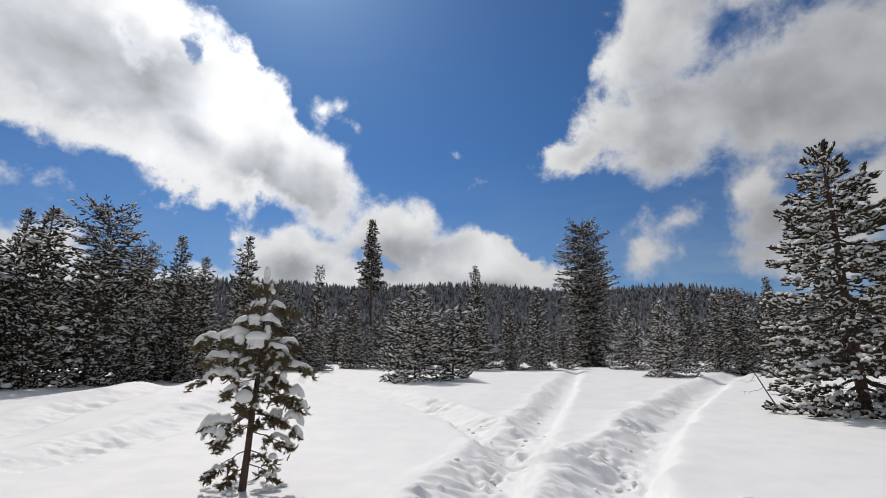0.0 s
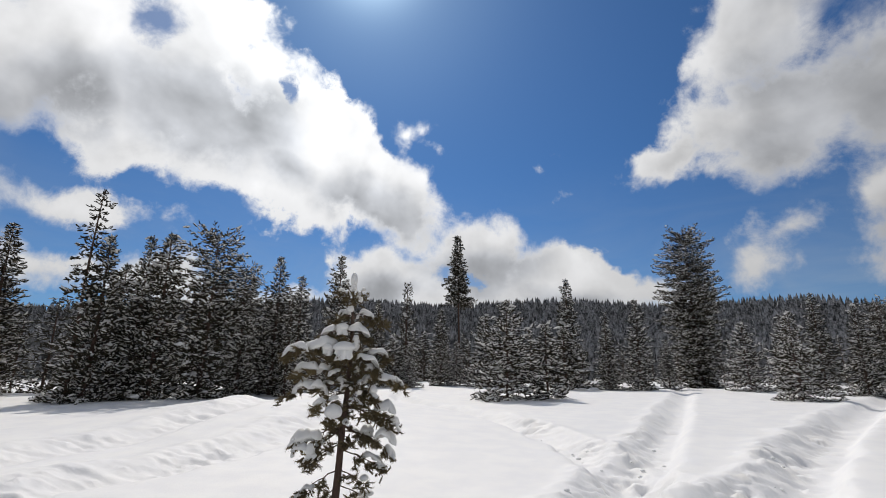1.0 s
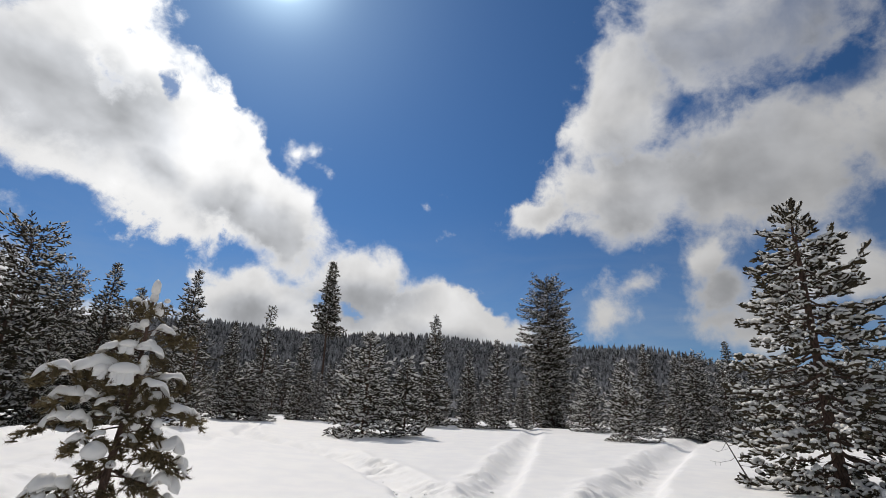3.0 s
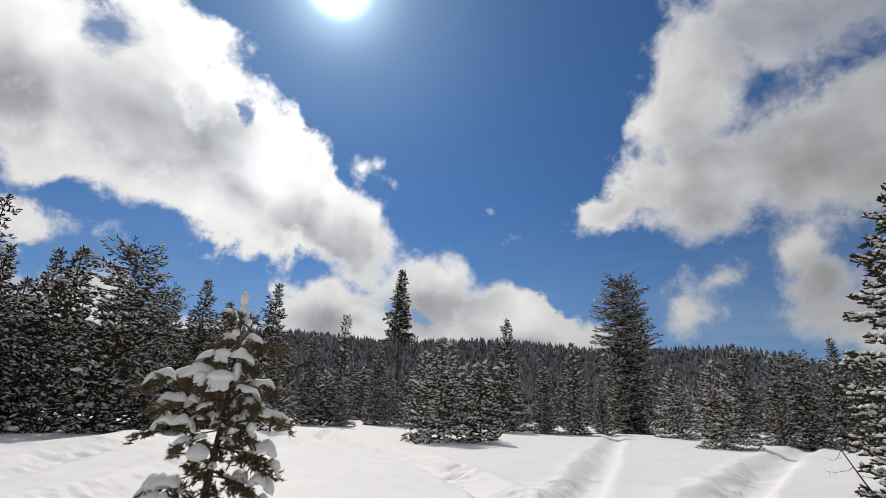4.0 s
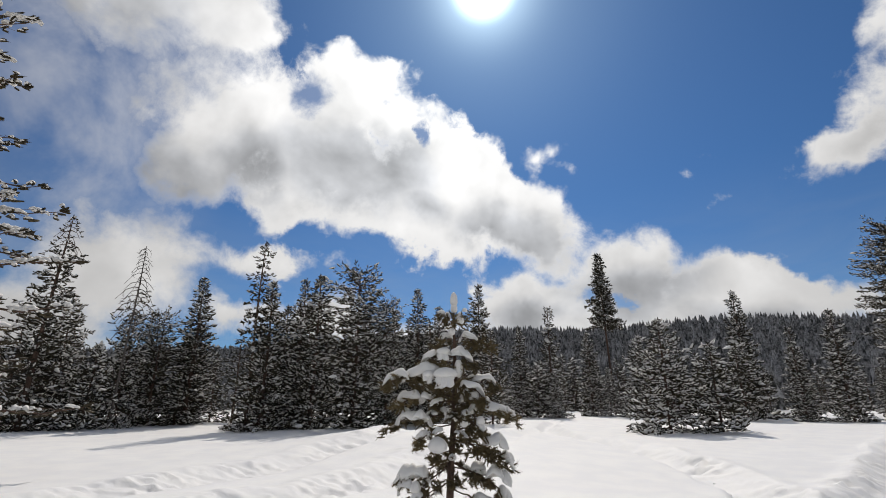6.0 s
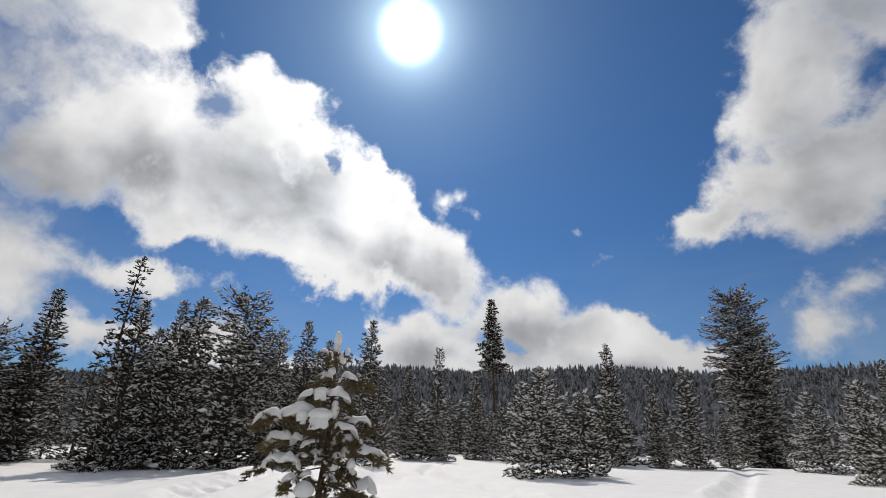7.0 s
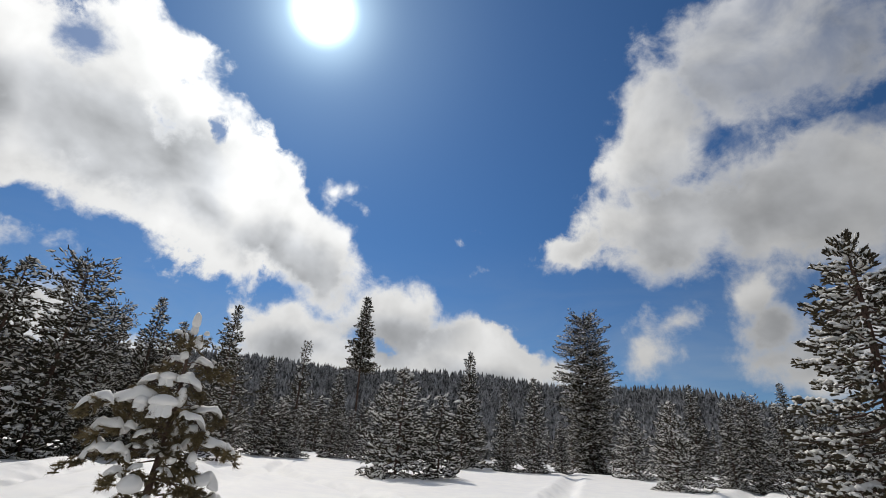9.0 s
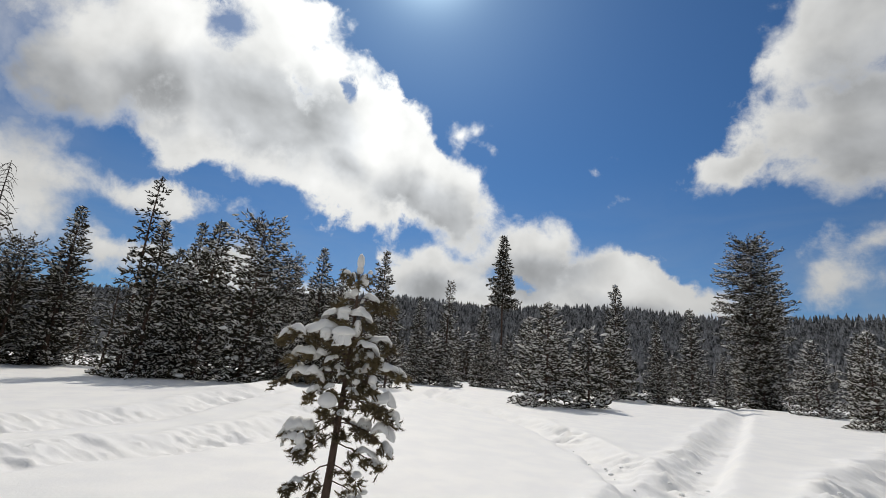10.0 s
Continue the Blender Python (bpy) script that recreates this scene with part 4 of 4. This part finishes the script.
def young_branch(tree, root, tip, sag, weight, rng):
    """A bough of the young pine: finger-like shoots thick with needles, and a little loose snow over them."""
    wood, snow = Shape(), Shape()
    root, tip = np.asarray(root, float), np.asarray(tip, float)
    size = np.linalg.norm(tip - root)
    line = bough_line(root, tip, sag, rng, 8, 0.03)
    tube(wood, line, np.linspace(0.005 + 0.010 * size, 0.0035, 8), 6)
    out = (tip - root) / size
    side = np.cross(out, (0, 0, 1.0))
    side /= np.linalg.norm(side) + 1e-9
    low = root[2] < 1.3
    bearing = math.atan2(out[1], out[0])
    shoots = Sprays(YOUNG_FINGERS)
    spots = [(u, hand) for u in np.arange(0.42 if low else 0.30, 1.0, 0.14 / size) for hand in (-1, 1)] + [(1.0, 0)]
    for u, hand in spots:
        if hand and rng.uniform() < 0.15:
            continue
        start = along(line, min(1.0, u + rng.uniform(-0.05, 0.05)))
        away = side * hand * rng.uniform(0.04, 0.14) * (1.25 - u) / 0.75 + out * rng.uniform(0.0, 0.05) + (0, 0, rng.uniform(-0.06, 0.0))
        knot = start + away
        tube(wood, [start, start + away * 0.5 - (0, 0, 0.012), knot], (0.0048, 0.004, 0.003), 5)
        lean = out * 0.8 + side * hand * 0.5
        for k in range(9):
            aim = lean * 0.6 + rng.normal(0, 0.7, 3) * (1, 1, 0.65) + (0, 0, -0.10)
            shoots.add(int(rng.integers(8)), knot + rng.normal(0, 0.024, 3) - (0, 0, 0.02), aim, rng.uniform(0.05, 0.095), rng.uniform(0.020, 0.028), rng)
        if rng.uniform() < weight:
            turn = bearing + hand * rng.uniform(0.2, 0.8)
            run = np.array((math.cos(turn), math.sin(turn), rng.uniform(-0.25, 0.15)))
            long = rng.uniform(0.06, 0.11)
            pts = [knot + run * long * g + (0, 0, 0.045 - 0.05 * max(0.0, g) ** 2) for g in np.linspace(-0.9, 1.0, 6)]
            snow_roll(snow, pts, rng.uniform(0.034, 0.052), rng.uniform(0.022, 0.036), rng)
    add_branch(tree, wood, shoots.into(Shape()), snow, FRESH)


def snow_drape(tree, centre, size, rng, tongues=3):
    """A heavy cushion of snow that sags over the bough ends in tongues."""
    heap = Shape()
    centre = np.asarray(centre, float)
    blob(heap, centre + (0, 0.25 * size[1], 0.1 * size[2]), (size[0], size[1], size[2] * 0.8), rng, BLOB_FINE, 0.035, turn=0.0)
    for q in range(tongues):
        f = (q + 0.5) / tongues * 2 - 1
        drop = rng.uniform(1.1, 1.7) * size[2]
        pts = [centre + (f * size[0] * (0.45 + 0.25 * g), (0.4 - 1.2 * g) * size[1], 0.35 * size[2] - drop * g ** 1.8) for g in np.linspace(0, 1, 7)]
        snow_roll(heap, pts, size[0] * 1.0 / tongues, size[1] * 0.42, rng, 12)
    part("snow_cushion", heap, LOAD, tree, "heavy rounded cushion of snow")


# turned so that its own x runs across the clearing
young = thing("young_pine", (-2.58, 5.86, 0.0), "young pine with snow-laden boughs standing alone in the snow", "tree")
young.rotation_euler = (0, 0, radians(23.4))
rng = np.random.default_rng(5)
stem = Shape()
core = np.array([(-0.07, 0, -0.25), (-0.07, 0, 0.0), (-0.04, 0.0, 0.5), (-0.02, 0.01, 1.0), (0.02, 0, 1.5), (0.04, 0.0, 2.0), (0.03, 0, 2.5), (0.03, 0, 2.86)])
tube(stem, core, (0.062, 0.052, 0.044, 0.040, 0.033, 0.025, 0.017, 0.010), 12)
part("trunk", stem, BARK, young, "dark brown scaly trunk")


def stem_at(z):
    return np.array((np.interp(z, core[:, 2], core[:, 0]), np.interp(z, core[:, 2], core[:, 1]), z))


# root height, tip x, tip y, tip height, share of loose snow
BOUGHS_LEFT = [(2.62, -0.12, -0.06, 2.74, 0.1), (2.45, -0.17, 0.06, 2.42, 0.1), (2.24, -0.36, -0.08, 2.17, 0.1), (2.04, -0.84, -0.22, 1.90, 0.05), (1.98, -0.46, 0.10, 1.86, 0.1),
               (1.76, -0.68, -0.16, 1.67, 0.1), (1.52, -0.80, -0.12, 1.43, 0.1), (1.44, -0.36, -0.24, 1.28, 0.2), (1.02, -0.62, -0.12, 0.83, 0.2), (0.98, -0.46, -0.26, 0.70, 0.2),
               (0.80, -0.46, 0.10, 0.57, 0.2), (0.50, -0.50, -0.05, 0.27, 0.1), (0.28, -0.36, 0.1, 0.09, 0.1)]
BOUGHS_RIGHT = [(2.62, 0.16, -0.03, 2.72, 0.1), (2.46, 0.30, 0.0, 2.42, 0.1), (2.42, 0.46, 0.12, 2.40, 0.0), (2.26, 0.26, -0.12, 2.14, 0.1), (2.00, 0.54, 0.0, 1.89, 0.1),
                (1.95, 0.40, -0.22, 1.76, 0.1), (1.74, 0.40, -0.12, 1.68, 0.1), (1.72, 0.78, -0.05, 1.53, 0.1), (1.50, 0.38, -0.24, 1.40, 0.2), (1.28, 0.68, 0.0, 1.00, 0.2),
                (1.25, 0.52, -0.18, 1.17, 0.1), (1.02, 0.64, -0.05, 0.72, 0.2), (0.96, 0.42, 0.14, 0.86, 0.2), (0.74, 0.50, -0.05, 0.54, 0.3), (0.50, 0.30, -0.16, 0.36, 0.3), (0.32, 0.36, 0.05, 0.14, 0.3)]
for root_z, tx, ty, tz, weight in BOUGHS_LEFT + BOUGHS_RIGHT:
    young_branch(young, stem_at(root_z), (tx * 0.93, ty, tz), (-0.05 if root_z > 1.3 else 0.0) * abs(tx) - 0.02, weight, rng)
for q in range(13):
    z = 0.9 + 1.3 * (q + rng.uniform(0, 0.7)) / 13
    reach = float(np.interp(z, (0.7, 1.0, 1.35, 1.6, 2.0, 2.4), (0.26, 0.28, 0.26, 0.36, 0.34, 0.14))) * rng.uniform(0.75, 1.1)
    turn = (1.571 if q % 2 else -1.571) + rng.uniform(-0.85, 0.85)
    young_branch(young, stem_at(z), stem_at(z) + (math.cos(turn) * reach, math.sin(turn) * reach, rng.uniform(-0.20, 0.0) * reach), -0.03 * reach, 0.12, rng)
# rolls of snow along the boughs: both ends across and up, how far forward, half width, thickness
ROLLS = [(-0.80, 1.93, -0.53, 2.00, -0.20, 0.070, 0.055), (-0.57, 1.98, -0.13, 2.04, -0.12, 0.095, 0.080), (-0.34, 2.20, -0.12, 2.25, -0.08, 0.060, 0.045),
         (0.02, 2.28, 0.23, 2.20, -0.12, 0.070, 0.055), (-0.16, 2.45, 0.0, 2.48, 0.02, 0.045, 0.035), (0.10, 2.46, 0.30, 2.46, 0.0, 0.045, 0.038), (0.17, 1.93, 0.53, 1.93, -0.02, 0.060, 0.045),
         (0.13, 1.89, 0.39, 1.79, -0.22, 0.048, 0.040), (-0.65, 1.72, -0.38, 1.74, -0.14, 0.062, 0.052), (-0.37, 1.72, -0.19, 1.70, -0.12, 0.050, 0.042), (0.08, 1.69, 0.37, 1.73, -0.12, 0.062, 0.052),
         (0.21, 1.60, 0.63, 1.60, -0.06, 0.080, 0.062), (0.61, 1.57, 0.75, 1.53, -0.05, 0.042, 0.034), (-0.65, 1.48, -0.40, 1.52, -0.14, 0.072, 0.060), (-0.42, 1.53, -0.24, 1.45, -0.20, 0.062, 0.050),
         (0.40, 1.24, 0.63, 1.22, -0.14, 0.082, 0.070), (0.60, 1.09, 0.70, 1.00, -0.02, 0.055, 0.045), (-0.36, 1.29, -0.25, 1.31, -0.22, 0.036, 0.030), (-0.62, 0.86, -0.42, 0.91, -0.14, 0.085, 0.075),
         (-0.41, 0.91, -0.26, 0.87, -0.16, 0.070, 0.060), (-0.60, 0.74, -0.46, 0.78, -0.20, 0.060, 0.050), (0.42, 0.91, 0.65, 0.84, -0.06, 0.085, 0.070), (0.24, 0.93, 0.37, 0.93, 0.05, 0.055, 0.045),
         (0.55, 0.70, 0.66, 0.64, -0.04, 0.060, 0.050), (0.24, 0.65, 0.50, 0.57, -0.06, 0.050, 0.042), (-0.46, 0.60, -0.30, 0.64, 0.08, 0.040, 0.034), (-0.06, 1.52, 0.06, 1.50, -0.22, 0.040, 0.034)]
for u0, z0, u1, z1, deep, wide, tall in ROLLS:
    roll = Shape()
    pts = [(u0 + (u1 - u0) * g, deep + 0.03 * math.sin(6 * g + u0 * 9), z0 + (z1 - z0) * g + 0.05 + 0.014 * math.sin(9 * g + z0 * 7) - 0.05 * abs(2 * g - 1) ** 3) for g in np.linspace(-0.12, 1.12, 9)]
    snow_roll(roll, pts, wide * 1.15, tall * 1.05, rng, 14)
    part("snow_roll", roll, LOAD, young, "smooth roll of snow along a bough")
# rounded lumps: place and half sizes
LUMPS = [(-0.14, -0.28, 1.20, 0.115, 0.11, 0.115), (0.095, -0.16, 2.05, 0.055, 0.06, 0.14), (0.16, -0.24, 1.46, 0.05, 0.05, 0.085), (0.35, -0.22, 1.47, 0.055, 0.05, 0.07), (0.42, -0.12, 1.72, 0.04, 0.04, 0.04),
         (-0.39, -0.26, 0.76, 0.06, 0.06, 0.09), (0.28, -0.18, 0.42, 0.065, 0.06, 0.05), (0.36, 0.03, 0.20, 0.06, 0.06, 0.045), (0.02, -0.20, 1.08, 0.05, 0.05, 0.05), (-0.19, -0.18, 1.56, 0.035, 0.04, 0.03), (-0.16, -0.2, 0.72, 0.035, 0.035, 0.03)]
for x, y, z, wide, deep, tall in LUMPS:
    lump = Shape()
    blob(lump, (x, y, z), (wide, deep, tall), rng, BLOB_FINE, 0.05)
    part("snow_lump", lump, LOAD, young, "rounded lump of snow")
leader, tuft, cap = Shape(), Shape(), Shape()
tube(leader, [core[-2], core[-1], (0.03, 0, 2.96)], (0.014, 0.009, 0.006), 6)
for q in range(7):
    place_brush(tuft, YOUNG_BRUSH[q % 6], (0.03, 0, 2.60 + 0.045 * q), (rng.normal(0, 0.4), rng.normal(0, 0.4), 1), 1.0, rng)
for x, y, z, size in ((0.03, 0, 2.94, (0.052, 0.05, 0.125)), (0.03, 0.01, 2.84, (0.046, 0.045, 0.09)), (0.11, -0.05, 2.68, (0.062, 0.055, 0.115)), (0.17, 0.0, 2.82, (0.034, 0.034, 0.036)),
                      (-0.13, -0.02, 2.79, (0.062, 0.05, 0.045)), (-0.05, -0.05, 2.72, (0.052, 0.045, 0.08)), (0.0, -0.05, 2.53, (0.05, 0.05, 0.07))):
    blob(cap, (x, y, z), size, rng, BLOB_FINE, 0.05)
add_branch(young, leader, tuft, cap, FRESH)
snow_drape(young, (-0.05, -0.30, 1.99), (0.15, 0.13, 0.11), rng, 3)
snow_drape(young, (-0.26, -0.26, 1.99), (0.075, 0.08, 0.08), rng, 2)
snow_drape(young, (-0.09, -0.14, 2.27), (0.09, 0.08, 0.08), rng, 2)
snow_drape(young, (0.08, -0.14, 2.28), (0.07, 0.07, 0.06), rng, 1)
# trampled hollow and fallen lumps at its foot
foot = Shape()
for q in range(26):
    a, r = rng.uniform(0, 6.283), rng.uniform(0.2, 0.62)
    size = rng.uniform(0.02, 0.06)
    blob(foot, (-0.07 + r * math.cos(a), r * math.sin(a) * 0.8, size * 0.1), (size * 1.5, size, size * 0.55), rng, BLOB_MID, 0.15)
tagged(part("fallen_snow", foot, SNOW, young), "lumps of snow dropped from the boughs", kind="stuff")


def laden_pine(name, place, high, profile, boughs, label, seed, turn=0.0, leaders=(), low=0.05, per=9.0):
    """A grown pine close by: every bough a part, with finger-like shoots upturned at the tips, and snow lying on them."""
    tree = thing(name, place, label, "tree")
    tree.rotation_euler = (0, 0, turn)
    rng = np.random.default_rng(seed)
    stem = Shape()
    s = np.linspace(0, 1, 12)
    core = np.stack((0.05 * np.sin(s * 5 + seed), 0.06 * np.cos(s * 4), s * high - 0.3 * (1 - s)), 1)
    tube(stem, core, 0.017 * high * (1 - s) ** 0.75 + 0.02, 12)
    part("trunk", stem, BARK, tree, "dark scaly pine trunk")
    plan = []
    for q in range(boughs):
        f = low + (0.985 - low) * (q + rng.uniform(0, 0.9)) / boughs
        root = along(core, f)
        az = q * 2.399 + rng.uniform(-0.4, 0.4)
        size = max(0.24, profile(f) * rng.uniform(0.62, 1.12))
        rise = (-0.24 + 0.20 * f + 0.9 * max(0.0, f - 0.86) / 0.14 + rng.uniform(-0.09, 0.09)) * size
        rise = max(rise, 0.12 - root[2])
        plan.append((f, root, root + (math.cos(az) * size, math.sin(az) * size, rise), size, 0.06 * size))
    for f, dx, dy, dz in leaders:
        root = along(core, f)
        plan.append((0.9, root, root + np.array((dx, dy, dz)), math.hypot(dx, dz), 0.3 * math.hypot(dx, dy)))
    for f, root, tip, size, sag in plan:
        wood = Shape()
        shoots, load = Sprays(NEAR_FINGERS), Sprays(NEAR_SNOW)
        line = bough_line(root, tip, sag, rng, 8, 0.05)
        line[:, 2] += 0.07 * size * np.linspace(0, 1, 8) ** 4
        tube(wood, line, np.linspace(0.012 + 0.011 * size, 0.008, 8), 5)
        out = (tip - root) / np.linalg.norm(tip - root)
        side = np.cross(out, (0, 0, 1.0))
        side /= np.linalg.norm(side) + 1e-9
        heavy = 0.66 if f < 0.5 else 0.82
        count = max(7, int(size * per))
        for q in range(count):
            u = 0.2 + 0.8 * (q + rng.uniform(0, 0.9)) / count
            hand = 1 if q % 2 else -1
            start = along(line, min(u, 1.0))
            spread = hand * (1.02 - u) * size * 0.36 * rng.uniform(0.0, 1.0)
            knot = start + side * spread + out * abs(spread) * 0.6 + (0, 0, rng.uniform(-0.07, 0.07))
            if abs(spread) > 0.06:
                tube(wood, [start - out * 0.1 * size, knot], (0.007, 0.005), 3)
            for k in range(2):
                aim = out * rng.uniform(0.6, 1.0) + side * hand * rng.uniform(0.0, 0.8) + np.array((0, 0, rng.uniform(-0.32, 0.24) + (0.14 if u > 0.7 else 0.0) + 0.5 * max(0.0, f - 0.8) / 0.2))
                long, thick = rng.uniform(0.10, 0.22), rng.uniform(0.026, 0.038)
                at = knot + rng.normal(0, 0.045, 3)
                pick = int(rng.integers(8))
                shoots.add(pick, at, aim, long, thick, rng)
                if rng.uniform() < heavy * 0.85:
                    load.add(pick, at + (0, 0, thick * 0.3), aim, long * rng.uniform(0.55, 0.9), thick * rng.uniform(1.1, 1.7), rng, rng.uniform(0.8, 1.2))
        for k in range(4):
            aim = out + side * rng.uniform(-0.6, 0.6) + (0, 0, rng.uniform(-0.05, 0.5))
            shoots.add(int(rng.integers(8)), line[-1] - out * 0.12, aim, rng.uniform(0.16, 0.26), rng.uniform(0.030, 0.038), rng)
        leaves, snow = shoots.into(Shape()), load.into(Shape())
        u = rng.uniform(0.3, 0.6)
        while u < 0.95:
            if rng.uniform() < heavy * 0.85:
                long = rng.uniform(0.12, 0.30) * (1.25 if f > 0.5 else 1.0)
                swing = side * rng.uniform(-0.5, 0.5)
                pts = [along(line, u) + (out + swing) * long * g + (0, 0, 0.075 - 0.05 * g * g) for g in np.linspace(-0.8, 0.8, 6)]
                snow_roll(snow, pts, rng.uniform(0.06, 0.12), rng.uniform(0.045, 0.08), rng, 8)
            u += 0.26 / size
        add_branch(tree, wood, leaves, snow, LADEN)
    return tree


def right_crown(f):
    return float(np.interp(f, (0.0, 0.06, 0.12, 0.2, 0.4, 0.46, 0.58, 0.72, 0.76, 0.86, 0.93, 1.0), (1.5, 2.0, 2.3, 2.6, 2.3, 2.2, 1.75, 1.45, 1.65, 1.0, 0.45, 0.15)))


laden_pine("snow_laden_pine", (11.18, 12.79, land_at(11.18, 12.79) - 0.04), 7.72, right_crown, 118,
           "broad pine with thick snow along every bough, above the trail", 3, 0.0, [(0.70, 0.66, -0.58, 1.45), (0.66, 1.1, -1.0, 1.1)], per=12.0)
laden_pine("tall_laden_pine", (-15.6, 2.5, land_at(-15.6, 2.5)), 12.5, lambda f: (4.5 * (1 - f) ** 0.5 + 0.2) * min(1.0, 0.3 + 4 * f), 104,
           "tall pine with snowy boughs reaching over the clearing", 4, low=0.17, per=4.6)

# a thin dead sapling leaning out of the snow
sapling = thing("dead_sapling", (9.9, 14.4, land_at(9.9, 14.4)), "thin bare dead sapling leaning out of the snow", "sapling")
rng = np.random.default_rng(12)
stem = Shape()
line = bough_line((0, 0, -0.15), (-0.85, 0.3, 1.75), -0.03, rng, 8, 0.01)
tube(stem, line, np.linspace(0.026, 0.007, 8), 7)
part("stem", stem, GREY_WOOD, sapling)
for u, dx, dy, dz in ((0.3, 0.5, -0.2, 0.1), (0.4, -0.7, 0.1, -0.15), (0.55, 0.6, 0.2, 0.2), (0.6, -0.5, -0.3, -0.25), (0.75, -0.3, 0.2, 0.3), (0.85, 0.3, 0.0, 0.25), (0.12, 0.95, -0.3, 0.05)):
    twig = Shape()
    start = along(line, u)
    bent = bough_line(start, start + (dx, dy, dz), 0.06, rng, 6, 0.05)
    tube(twig, bent, np.linspace(0.007, 0.0025, 6), 5)
    for k in (2, 3, 4):
        tube(twig, [bent[k], bent[k] + rng.normal(0, 0.1, 3)], (0.0035, 0.0015), 4)
    part("twig", twig, GREY_WOOD, sapling)
